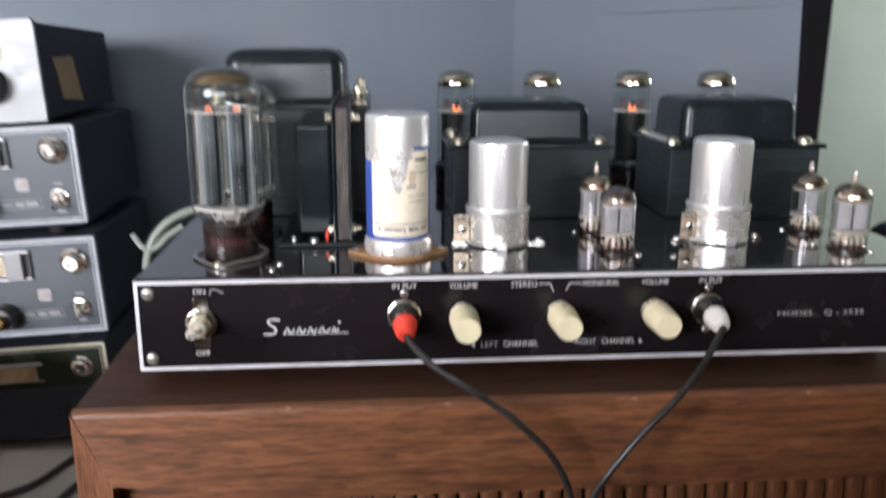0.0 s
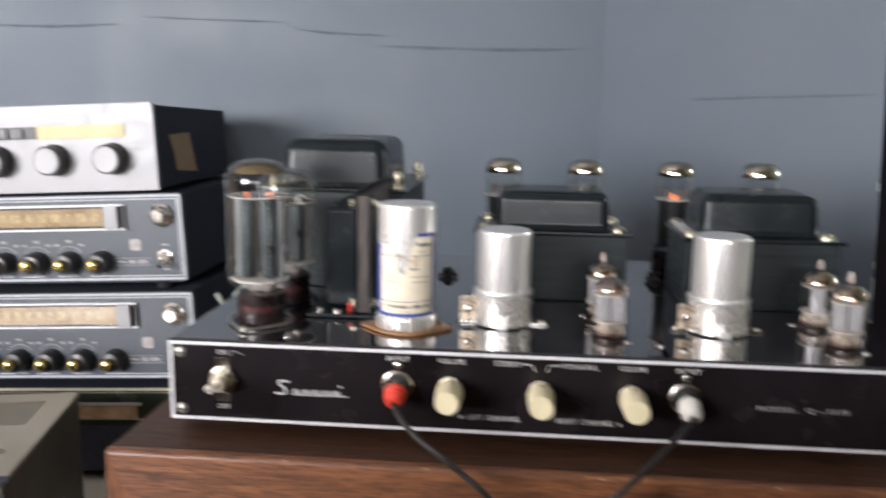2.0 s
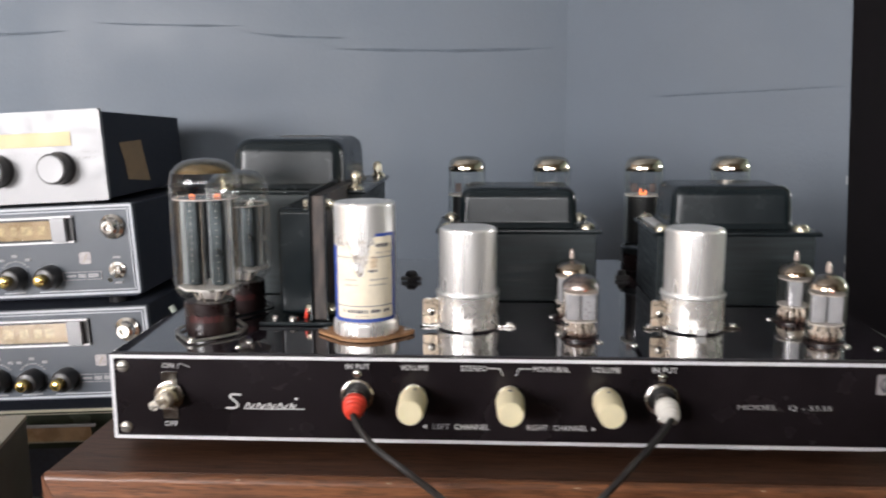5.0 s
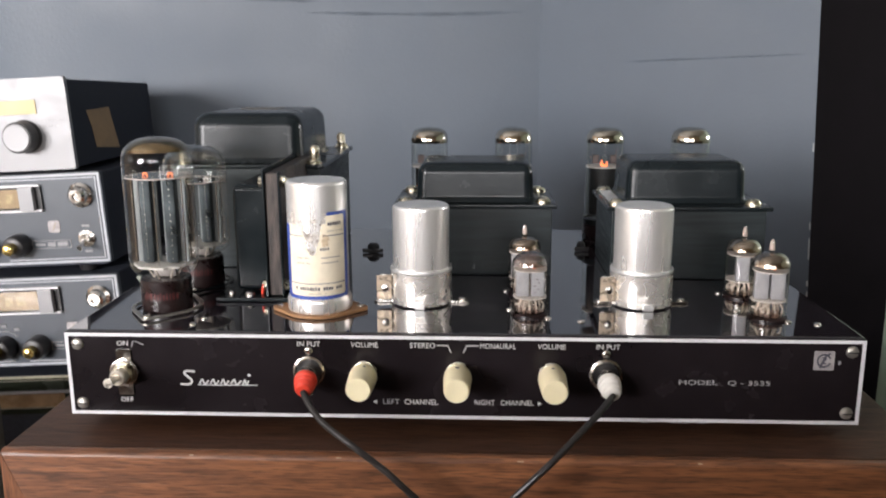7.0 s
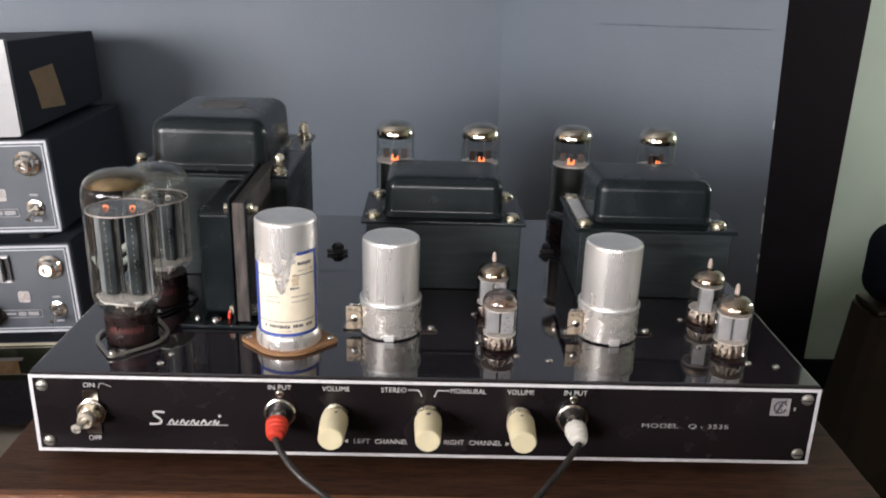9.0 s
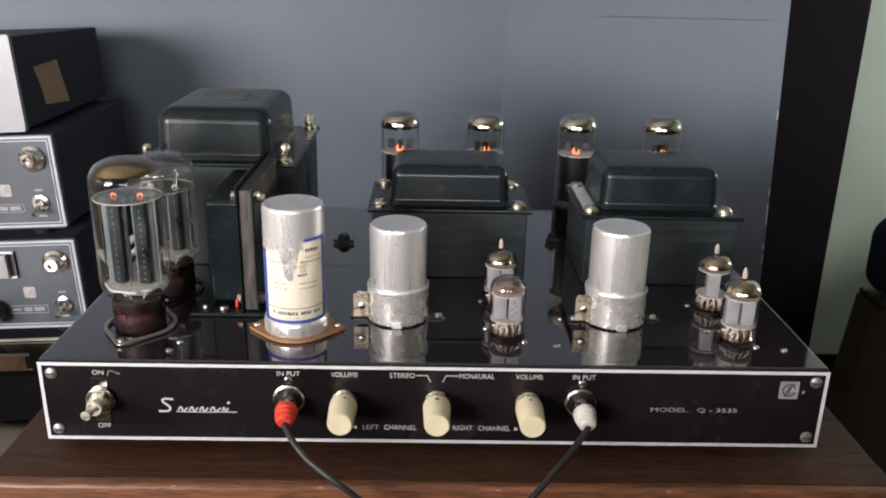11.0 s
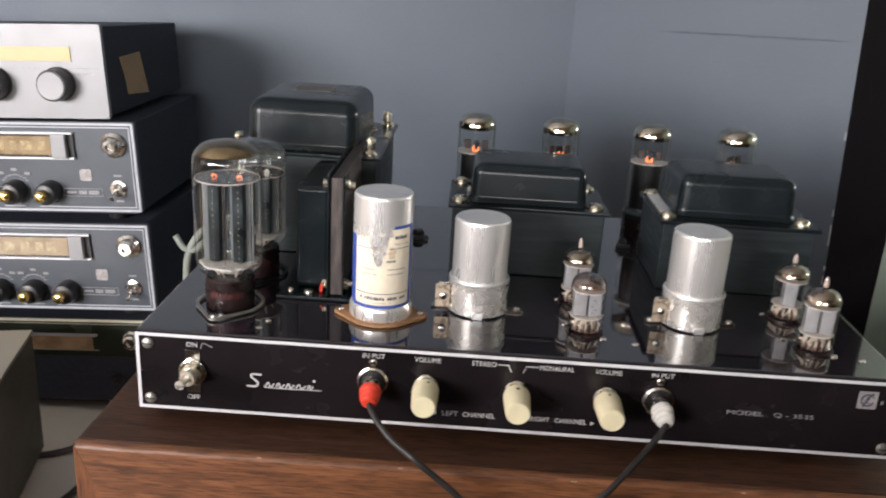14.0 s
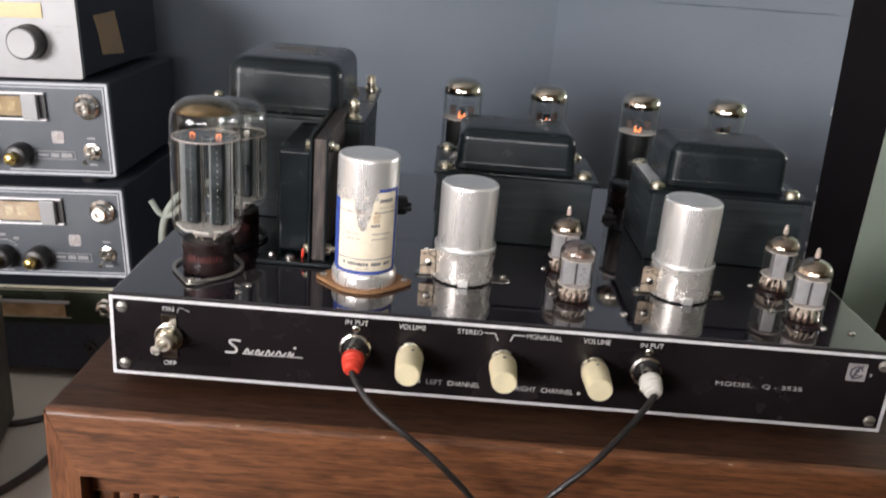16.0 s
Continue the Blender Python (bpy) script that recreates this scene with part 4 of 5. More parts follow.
panel = part("front_panel", box(-CW + 0.0002, CW - 0.0002, 0.0, 0.0014, CB, CT - 0.0006, 0.0003, 1), PANEL, amp, "black front panel with silver border and white print")
bm = bmesh.new()
a, b, c, d, w = -CW + 0.0005, CW - 0.0005, CB + 0.0004, CT - 0.001, 0.0019
for q in ((a, b, d - w, d), (a, b, c, c + w), (a, a + w, c + w, d - w), (b - w, b, c + w, d - w)):
    box(q[0], q[1], -0.0003, 0.0002, q[2], q[3], bm=bm)
part("border", bm, SILVER_LINE, panel, "silver painted border")
for sx in (-0.212, 0.212):
    for sz in (0.775, 0.810):
        ob = part("panel_screw", screw_head((sx, 0, sz), 0.0034), RETAINER, panel)
        part("slot", box(sx - 0.0026, sx + 0.0026, -0.00205, -0.0017, sz - 0.0003, sz + 0.0003), BLACK_PLASTIC, panel)
for fx in (-0.19, 0.19):
    for fy in (0.03, 0.27):
        part("foot", lathe([(0, 0), (0.009, 0), (0.0105, 0.0074), (0, 0.0074)], (fx, fy, TOP), 18), BLACK_PLASTIC, amp)

PY = -0.0002
for body, x, z, width, h in (("ON", -0.1865, 0.8105, 0.0062, 0.0029), ("OFF", -0.1865, 0.7772, 0.0072, 0.0029),
                             ("IN PUT", -0.082, 0.8112, 0.0128, 0.0030), ("VOLUME", -0.051, 0.8110, 0.0150, 0.0030),
                             ("STEREO", -0.0190, 0.8110, 0.0140, 0.0030), ("MONAURAL", 0.0222, 0.8110, 0.0195, 0.0030),
                             ("VOLUME", 0.0515, 0.8110, 0.0150, 0.0030), ("IN PUT", 0.082, 0.8112, 0.0128, 0.0030),
                             ("CHANNEL", -0.0201, 0.7780, 0.0185, 0.0031), ("RIGHT", 0.0152, 0.7782, 0.0112, 0.0031),
                             ("CHANNEL", 0.0331, 0.7782, 0.0182, 0.0031)):
    part("lettering", letters(body, x, z, PY, h, width), PRINT, panel, "white printed word " + body)
part("lettering", letters("LEFT", -0.0368, 0.7780, PY, 0.0031, 0.0092), PRINT_WORN, panel, "half rubbed-off printed word LEFT")
part("lettering", letters("MODEL   Q - 3535", 0.1455, 0.7915, PY, 0.0027, 0.0490), PRINT_FAINT, panel, "faint grey printed model line")
part("print_arrow", front_plate([(-0.0468, 0.778), (-0.0447, 0.7792), (-0.0447, 0.7768)], PY - 0.0001, 0.0001), PRINT, panel)
part("print_arrow", front_plate([(0.0468, 0.778), (0.0447, 0.7792), (0.0447, 0.7768)], PY - 0.0001, 0.0001), PRINT, panel)
for s, x0, x1, x2 in ((1, -0.0112, -0.0052, -0.0034), (-1, 0.0118, 0.0052, 0.0034)):
    bm = box(min(x0, x1), max(x0, x1), PY - 0.0001, 0.0001, 0.8110, 0.8115)
    front_plate([(x1 - 0.00025, 0.8114), (x1 + 0.00025, 0.8114), (x2 + 0.00025, 0.8072), (x2 - 0.00025, 0.8072)], PY - 0.0001, 0.0001, bm=bm)
    part("print_line", bm, PRINT, panel)
# script emblem as plain slanted strokes
bm = bmesh.new()


def stroke(pts, w, bm, y=PY):
    """A flat brush stroke on the panel, slanting a little."""
    line = glide([(x, 0, z) for x, z in pts], 5)
    prev = None
    for i, q in enumerate(line):
        dv = line[min(i + 1, len(line) - 1)] - line[max(i - 1, 0)]
        nn = Vector((-dv.z, 0, dv.x)).normalized() * w
        pair = [bm.verts.new((q.x + nn.x, y, q.z + nn.z)), bm.verts.new((q.x - nn.x, y, q.z - nn.z))]
        if prev:
            bm.faces.new((prev[0], prev[1], pair[1], pair[0]))
        prev = pair


LX, LZ = -0.155, 0.7865
stroke([(LX + 0.0085, LZ + 0.0080), (LX + 0.0035, LZ + 0.0082), (LX + 0.0025, LZ + 0.0065), (LX + 0.0062, LZ + 0.0030), (LX + 0.005, LZ + 0.0006), (LX - 0.0002, LZ + 0.0004)], 0.0006, bm)
x = LX + 0.0105
for k, (wd, hh) in enumerate(((0.0055, 0.0034), (0.0050, 0.0034), (0.0048, 0.0034), (0.0062, 0.0034), (0.0034, 0.0034))):
    stroke([(x, LZ + 0.0008), (x + wd * 0.35, LZ + hh), (x + wd * 0.55, LZ + 0.0006), (x + wd, LZ + hh * 0.85)], 0.00045, bm)
    x += wd + 0.0008
stroke([(LX + 0.0095, LZ + 0.0003), (LX + 0.022, LZ + 0.0001), (LX + 0.034, LZ + 0.0003), (LX + 0.0435, LZ + 0.0003)], 0.0003, bm)
front_plate(rrect(LX + 0.0382, LX + 0.0398, LZ + 0.0054, LZ + 0.0068, 0.0005, 2), PY - 0.0001, 0.0001, bm=bm)
part("script_emblem", bm, PRINT, panel, "white script-like emblem strokes")
# square emblem
ex, ez = 0.1975, 0.8050
em = part("square_emblem", front_plate(rrect(ex - 0.0054, ex + 0.0054, ez - 0.0054, ez + 0.0054, 0.0005, 2), -0.0003, 0.0002), EMBLEM, panel, "pale square emblem with a dark sign")
bm = bmesh.new()
stroke([(ex + 0.0035 * math.cos(radians(a)), ez + 0.0035 * math.sin(radians(a))) for a in range(20, 341, 40)], 0.0005, bm, -0.0004)
stroke([(ex - 0.002, ez - 0.0042), (ex - 0.0004, ez), (ex + 0.0008, ez + 0.0026), (ex + 0.0030, ez + 0.0042)], 0.0006, bm, -0.00045)
stroke([(ex - 0.0012, ez + 0.0018), (ex + 0.001, ez + 0.001), (ex - 0.001, ez - 0.0006), (ex + 0.0012, ez - 0.0018)], 0.0004, bm, -0.0005)
part("emblem_mark", bm, INK, em)
part("print_mark", box(0.2052, 0.2064, PY - 0.0001, 0.0001, 0.8028, 0.8048), PRINT_WORN, panel)
# scratch above the switch
bm = bmesh.new()
stroke([(-0.1815, 0.8085), (-0.1800, 0.8118), (-0.1745, 0.8098)], 0.0003, bm)
part("scratch", bm, PRINT_WORN, panel)

# mains switch
sx, sz = -0.1862, 0.7940
sw = part("mains_switch", front_plate(rrect(sx - 0.0042, sx + 0.0042, sz - 0.0135, sz + 0.0132, 0.0008), -0.0010, 0.0001, bev=0.0002), STEEL, amp, "chrome toggle switch with a bat lever")
part("washer", lathe([(0.0, 0.001), (0.0080, 0.001), (0.0080, 0.0022), (0.0074, 0.0026), (0.006, 0.0026)], (sx, 0, sz), 28, "-y"), STEEL, sw)
part("hex_nut", lathe([(0.0062, 0.0026), (0.0064, 0.003), (0.0064, 0.0054), (0.0056, 0.0060), (0, 0.0060)], (sx, 0, sz), 6, "-y"), NICKEL, sw)
part("bushing", lathe([(0.0046, 0.006), (0.0046, 0.0108), (0.0038, 0.0116), (0.0026, 0.0104), (0, 0.0100)], (sx, 0, sz), 20, "-y"), CHROME, sw)
part("bat_lever", sweep([(sx, -0.009, sz), (sx - 0.0008, -0.0130, sz - 0.0002), (sx - 0.0014, -0.0158, sz), (sx - 0.0018, -0.0178, sz), (sx - 0.0019, -0.0187, sz)],
                        lambda u: 0.0013 + 0.0015 * u - (0.0014 if u > 0.97 else 0), 12), CHROME, sw)

# knobs
for k, kx in enumerate((-0.0513, 0.0004, 0.0516)):
    kz = 0.7948
    kn = part("volume_knob" if k != 1 else "selector_knob", lathe([(0.0, 0.0050), (0.0073, 0.0050), (0.0077, 0.0058), (0.0077, 0.0085), (0.0069, 0.0246), (0.0063, 0.0257), (0.0052, 0.0257), (0.003, 0.0254), (0, 0.0254)],
                                     (kx, 0, kz), 32, "-y"), IVORY, amp, "tapered ivory plastic knob")
    part("collar", lathe([(0, 0.0), (0.0070, 0.0), (0.0070, 0.0012), (0.0058, 0.0016), (0.0058, 0.0036), (0.0070, 0.0040), (0.0070, 0.0048), (0, 0.0048)], (kx, 0, kz), 24, "-y"), NICKEL, kn, "dull metal collar")
    part("grub_hole" if k != 1 else "pointer_mark", lathe([(0, 0), (0.0009 if k != 1 else 0.0013, 0), (0, 0.0003)], (kx + (0.0014 if k == 0 else 0.0), -0.0100, kz + 0.00755), 12), INK, kn)

# input sockets
for jx in (-0.0822, 0.0812):
    jz = 0.7955
    jk = part("input_socket", lathe([(0.0073, 0.0), (0.0073, 0.0012), (0.0081, 0.0016), (0.0089, 0.0012), (0.0089, 0.0)], (jx, 0, jz), 36, "-y"), STEEL, amp, "round plated input socket")
    part("insulator", lathe([(0.0, 0.0002), (0.0070, 0.0002), (0.0070, 0.0006), (0, 0.0006)], (jx, 0, jz), 28, "-y"), BLACK_PLASTIC, jk)
    part("sleeve", lathe([(0.0, 0.0008), (0.0045, 0.0008), (0.0045, 0.006), (0, 0.006)], (jx, 0, jz), 24, "-y"), STEEL, jk)
    for dz in (0.0118, -0.0118):
        part("socket_screw", screw_head((jx, 0, jz + dz), 0.0024), STEEL, jk)


# ---------------- transformers ----------------
def transformer(name, x0, x1, y0, y1, zf, bx0, bx1, by0, by1, zt, label, core_mat, inset=(0.008, 0.008, 0.008), rim=0.0075):
    """Upright transformer: stacked core, flange plate, domed bell on top, bolts at the corners."""
    core = part(name, box(x0 + 0.003, x1 - 0.003, y0 + 0.003, y1 - 0.003, CT + 0.0002, zf - 0.0032, 0.0012), core_mat, amp, label)
    part("flange", box(x0, x1, y0, y1, zf - 0.003, zf, 0.0008), BELL, core)
    # the bell: rounded plan outline, drawn in over a rounded shoulder, with a flared foot
    bm = bmesh.new()
    rings = []
    for ins, z in [(-0.0022, zf + 0.0002), (-0.0018, zf + 0.0010), (-0.0004, zf + 0.0026), (0.0, zf + 0.0046)] + \
            [(rim * (1 - math.cos(radians(a))) + 0.0008, zt - rim * (1 - math.sin(radians(a)))) for a in (0, 15, 30, 45, 60, 75, 90)] + [(rim + 0.010, zt + 0.0004)]:
        out = rrect(bx0 + ins, bx1 - ins, by0 + ins, by1 - ins, max(0.003, rim - ins * 0.6), 6)
        rings.append([bm.verts.new((x, y, z)) for x, y in out])
    for a, b in zip(rings, rings[1:]):
        for k in range(len(a)):
            bm.faces.new((a[k], a[(k + 1) % len(a)], b[(k + 1) % len(a)], b[k]))
    bm.faces.new(rings[-1])
    bm.faces.new(rings[0][::-1])
    part("bell", bm, BELL, core, "domed black enamelled bell")
    for px in (x0 + inset[0], x1 - inset[1]):
        for py in (y0 + inset[2], y1 - 0.008):
            bm = lathe([(0, 0), (0.0056, 0), (0.0056, 0.0009), (0, 0.0009)], (px, py, zf), 16)
            lathe([(0.0050, 0.001), (0.0050, 0.0014)] + dome(0.0050, 0.0014, 0.0026, 4), (px, py, zf), 14, bm=bm)
            part("bolt", bm, NICKEL, core)
    return core


opt = transformer("output_transformer", 0.0975, 0.2068, 0.122, 0.203, 0.868, 0.1122, 0.1938, 0.1385, 0.201, 0.8966, "black output transformer with domed bell", CORE, (0.0075, 0.010, 0.0125))
part("strap", box(0.1008, 0.1095, 0.137, 0.192, 0.8682, 0.8694, 0.0004), ALU_TOP, opt, "plated strap between two bolts")
transformer("output_transformer", -0.0475, 0.0645, 0.130, 0.203, 0.868, -0.0322, 0.0492, 0.140, 0.201, 0.8950, "black output transformer with domed bell", CORE, (0.008, 0.009, 0.011))
pt = transformer("power_transformer", -0.2065, -0.098, 0.148, 0.285, 0.893, -0.1957, -0.1150, 0.158, 0.2625, 0.9282, "large black power transformer", CORE, rim=0.0105)
for k, q in enumerate(((-0.106, 0.158), (-0.198, 0.150), (-0.106, 0.274))):
    bm = lathe([(0.0036, 0.0), (0.0036, 0.007)] + dome(0.0036, 0.007, 0.003, 4), (q[0], q[1], 0.896), 12)
    part("acorn_nut", bm, NICKEL, pt)
part("rating_label", box(-0.172, -0.142, 0.205, 0.228, 0.9287, 0.9289), LABEL_DIM, pt, "small faded label")

# upright choke: rusty core with a bell to its side
chk = part("choke", box(-0.1188, -0.1108, 0.0645, 0.188, CT + 0.0032, 0.8975, 0.001), RUSTY, amp, "small upright choke with rusty core")
part("core_plate", box(-0.1205, -0.1190, 0.0625, 0.190, CT + 0.003, 0.9005, 0.0005), BELL, chk)
part("core_plate", box(-0.1107, -0.1096, 0.0625, 0.0660, CT + 0.003, 0.8985, 0.0004), BELL, chk)
part("bell", box(-0.1425, -0.1207, 0.074, 0.176, CT + 0.004, 0.8885, 0.0034, 4), BELL, chk, "black enamelled bell")
part("mounting_foot", box(-0.152, -0.096, 0.060, 0.192, CT + 0.0003, CT + 0.0028, 0.0006), BELL, chk)
for by, bz in ((0.072, 0.8915), (0.165, 0.8715), (0.183, 0.8905), (0.072, 0.826)):
    bm = lathe([(0, 0), (0.0036, 0.0), (0.0036, 0.0026), (0.0022, 0.0034), (0.002, 0.0062), (0, 0.0066)], (-0.1107, by, bz), 10, "x")
    part("bolt", bm, NICKEL, chk)
    bm = lathe([(0, -0.0036), (0.0034, -0.0036), (0.0034, 0.0)], (-0.1206, by, bz), 10, "x")
    part("bolt", bm, NICKEL, chk)
for q, r in (((-0.1320, 0.0665), 0.003), ((-0.144, 0.068), 0.0020)):
    part("foot_screw", lathe([(r, 0), (r, 0.001)] + dome(r, 0.001, 0.0018, 4), (*q, CT + 0.0028), 14), STEEL, chk)
part("solder_tag", sweep([(-0.1250, 0.0705, CT + 0.003), (-0.1245, 0.070, CT + 0.007), (-0.1235, 0.0695, CT + 0.009)], 0.0010, 8), RED_RUBBER, chk, "red wire end")


# ---------------- loose fittings on the chassis top ----------------
for q in ((-0.151, 0.014), (-0.148, 0.025), (0.0515, 0.031), (0.070, 0.026), (0.187, 0.028), (0.202, 0.024), (0.030, 0.049),
          (0.164, 0.049), (0.164, 0.089), (0.029, 0.091)):
    part("chassis_screw", lathe([(0.0021, 0), (0.0021, 0.0004)] + dome(0.0021, 0.0004, 0.0011, 4), (*q, CT), 14), STEEL, amp)
for x0, x1 in ((0.118, 0.128), (0.132, 0.137), (0.102, 0.106)):
    part("edge_chip", box(x0, x1, 0.0008, 0.0014, CB - 0.0007, CB - 0.0004), PRINT_WORN, amp)


# ---------------- capacitor cans ----------------
def shield_can(x, y, zt):
    can = thing("capacitor_can", (x, y, CT), "dull aluminium capacitor can in a clamp ring on the chassis", "capacitor", "capacitor cans")
    z = CT
    part("can_body", lathe([(0.0172, 0.002), (0.0174, zt - z - 0.0022), (0.0170, zt - z - 0.0008), (0.0160, zt - z)], (0, 0, 0), 48), ALU, can, here=True)
    part("can_top", lathe([(0.0160, zt - z), (0.0152, zt - z - 0.0004), (0.0008, zt - z - 0.0003), (0, zt - z - 0.0003)], (0, 0, 0), 48), ALU_TOP, can, here=True)
    ring = part("clamp_ring", lathe([(0.0176, 0.0012), (0.0187, 0.0012), (0.0188, 0.0205), (0.0176, 0.0206)], (0, 0, 0), 48), ALU_RING, can, here=True)
    part("ring_lip", lathe([(0.0188, 0.0207), (0.0191, 0.0212), (0.0191, 0.0226), (0.0187, 0.0233), (0.0177, 0.0234)], (0, 0, 0), 48), RING_LIP, ring, "pale rolled lip", here=True)
    for s in (-1, 1):
        bm = prism([(0.0182 * s, -0.0035), (0.0275 * s, -0.0035), (0.0292 * s, -0.002), (0.0292 * s, 0.002), (0.0275 * s, 0.0035), (0.0182 * s, 0.0035)][::s], 0.0004, 0.0014)
        part("foot_tab", bm, STEEL, ring, here=True)
        part("tab_screw", lathe([(0.0022, 0.0014), (0.0022, 0.002)] + dome(0.0022, 0.002, 0.0012, 4), (0.0252 * s, 0, 0), 14), STEEL, ring, here=True)
    part("clamp_ear", box(-0.0268, -0.0176, -0.0088, -0.0076, 0.0035, 0.0185, 0.0004), WARM_STEEL, ring, here=True)
    part("clamp_ear", box(-0.0250, -0.0176, -0.0050, -0.0038, 0.0035, 0.0185, 0.0004), STEEL, ring, here=True)
    bm = screw_head((-0.0215, -0.0089, 0.011), 0.0026)
    part("clamp_screw", bm, STEEL, ring, here=True)
    part("bottom_tab", box(-0.003, 0.003, -0.0198, -0.0189, 0.0002, 0.0042, 0.0003), ALU_TOP, ring, here=True)
    return can


can2 = shield_can(-0.0240, 0.0658, 0.8788)
copy_thing(can2, pose(0.1108, 0.0660, CT, 0, 0, 4))

cx, cy = -0.0835, 0.0455
can = thing("labelled_capacitor", (cx, cy, CT), "tall aluminium capacitor can with torn cream and blue label", "capacitor", "capacitor cans")
part("wafer", prism(lens_outline(0.0215, 0.0245, 0.0040), 0.0004, 0.0022), WAFER, can, "brown fibre mounting wafer", here=True)
for s in (-1, 1):
    part("wafer_screw", lathe([(0.0020, 0.0022), (0.0020, 0.0028)] + dome(0.0020, 0.0028, 0.0012, 4), (0.0243 * s, 0, 0), 14), STEEL, can, here=True)
zt = 0.8965 - CT
part("can_body", lathe([(0.0186, 0.0023), (0.0191, 0.003), (0.0192, 0.0085), (0.0184, 0.0105), (0.0177, 0.0112), (0.0177, zt - 0.002), (0.0173, zt - 0.0007), (0.0165, zt)], (0, 0, 0), 56), ALU, can, here=True)
part("can_top", lathe([(0.0165, zt), (0.0158, zt - 0.0004), (0.001, zt - 0.0002), (0, zt - 0.0002)], (0, 0, 0), 56), ALU_TOP, can, here=True)


def wrap(a0, a1, z0, z1, r, keep=None, n=72, k=48):
    """A sheet round the can from angle a0 to a1 (degrees from the front); keep(angle, height) says where it is left."""
    bm = bmesh.new()
    at = {}

    def corner(i, j):
        if (i, j) not in at:
            a = radians(a0 + (a1 - a0) * i / n)
            at[i, j] = bm.verts.new((r * math.sin(a), -r * math.cos(a), z0 + (z1 - z0) * j / k))
        return at[i, j]

    for i in range(n):
        for j in range(k):
            if keep is None or keep(a0 + (a1 - a0) * (i + 0.5) / n, z0 + (z1 - z0) * (j + 0.5) / k):
                bm.faces.new((corner(i, j), corner(i + 1, j), corner(i + 1, j + 1), corner(i, j + 1)))
    return bm


def whole(a, z):
    """True where the label was never torn: a strip is missing along its upper left edge and runs down its middle."""
    w = noise.noise(Vector((a * 0.09, z * 420, 3.1))) + 0.6 * noise.noise(Vector((a * 0.28, z * 1100, 7.7)))
    if a < 25 + 4 * w and z > 0.0548 + 0.0016 * w:
        return False
    run = (z - 0.0375 - 0.0012 * w) / 0.015
    return not (run > 0 and abs(a + 1) < 4 + 14 * min(1.0, run) ** 0.8 + 4 * w)


def rounded(a, z, a0, a1, z0, z1, r=5.0):
    """True inside a rectangle with round corners on the can, in degrees and metres."""
    za, zc = 3200 * (z - z0), 3200 * (z1 - z0)
    p, q = max(a0 + r - a, a - a1 + r, 0.0), max(r - za, za - zc + r, 0.0)
    return a0 < a < a1 and 0 < za < zc and p * p + q * q < r * r


def paper(a, z):
    return rounded(a, z, -53, 67, 0.0132, 0.0603) and whole(a, z)


def border(a, z):
    return rounded(a, z, -92, 79, 0.0106, 0.0622, 7.0) and not rounded(a, z, -52, 66, 0.0133, 0.0602) and whole(a, z)


def fringe(a, z):
    """The rough layer of paper left along the tear."""
    near = any(whole(a + p, z + q) for p, q in ((7, 0), (-7, 0), (0, 0.002), (0, -0.002)))
    scrap = noise.noise(Vector((a * 0.10, z * 280, 1.3))) + 0.5 * noise.noise(Vector((a * 0.3, z * 800, 5.3)))
    return not whole(a, z) and z < 0.0615 and ((near and scrap > -0.1) or scrap > 0.30)


lab = part("label_border", wrap(-92, 79, 0.0106, 0.0622, 0.01779, border, 150, 110), PAPER_BLUE, can, "blue label border", here=True)
part("label_paper", wrap(-53, 67, 0.0132, 0.0603, 0.01786, paper, 130, 110), PAPER, can, "torn cream paper label", here=True)
part("brown_stain", wrap(16, 33, 0.0415, 0.0505, 0.01789, lambda a, z: paper(a, z) and ((a - 24) / 8) ** 2 + ((z - 0.0460) / 0.0042) ** 2 < 0.8 + 0.9 * noise.noise(Vector((a * 0.2, z * 500, 9)))
                          , 34, 36), STAIN, can, "brownish stain beside the tear", here=True)
part("torn_fringe", wrap(-80, 28, 0.0360, 0.0620, 0.01774, fringe, 100, 70), PAPER_TORN, can, "rough greyish remains of torn paper", here=True)
# lines and rows of print: from and to angle, foot, head, ink, letters in the row (0: a ruled line)
ROWS = ((-52, 66, 0.0203, 0.0207, INK_BLUE, 0), (-52, -18, 0.0484, 0.0488, INK_BLUE, 0), (19, 66, 0.0484, 0.0488, INK_BLUE, 0),
        (-38, 58, 0.0164, 0.0186, INK, 19), (-10, 28, 0.0142, 0.0151, INK_PALE, 11), (29, 59, 0.0542, 0.0566, INK, 6), (29, 63, 0.0508, 0.0518, INK_PALE, 13),
        (14, 32, 0.0400, 0.0418, INK, 4), (-32, -6, 0.0352, 0.0364, INK_PALE, 6), (16, 54, 0.0352, 0.0364, INK_PALE, 9),
        (-32, -4, 0.0322, 0.0334, INK_PALE, 7), (16, 54, 0.0322, 0.0334, INK_PALE, 9))
pick = random.Random(12)
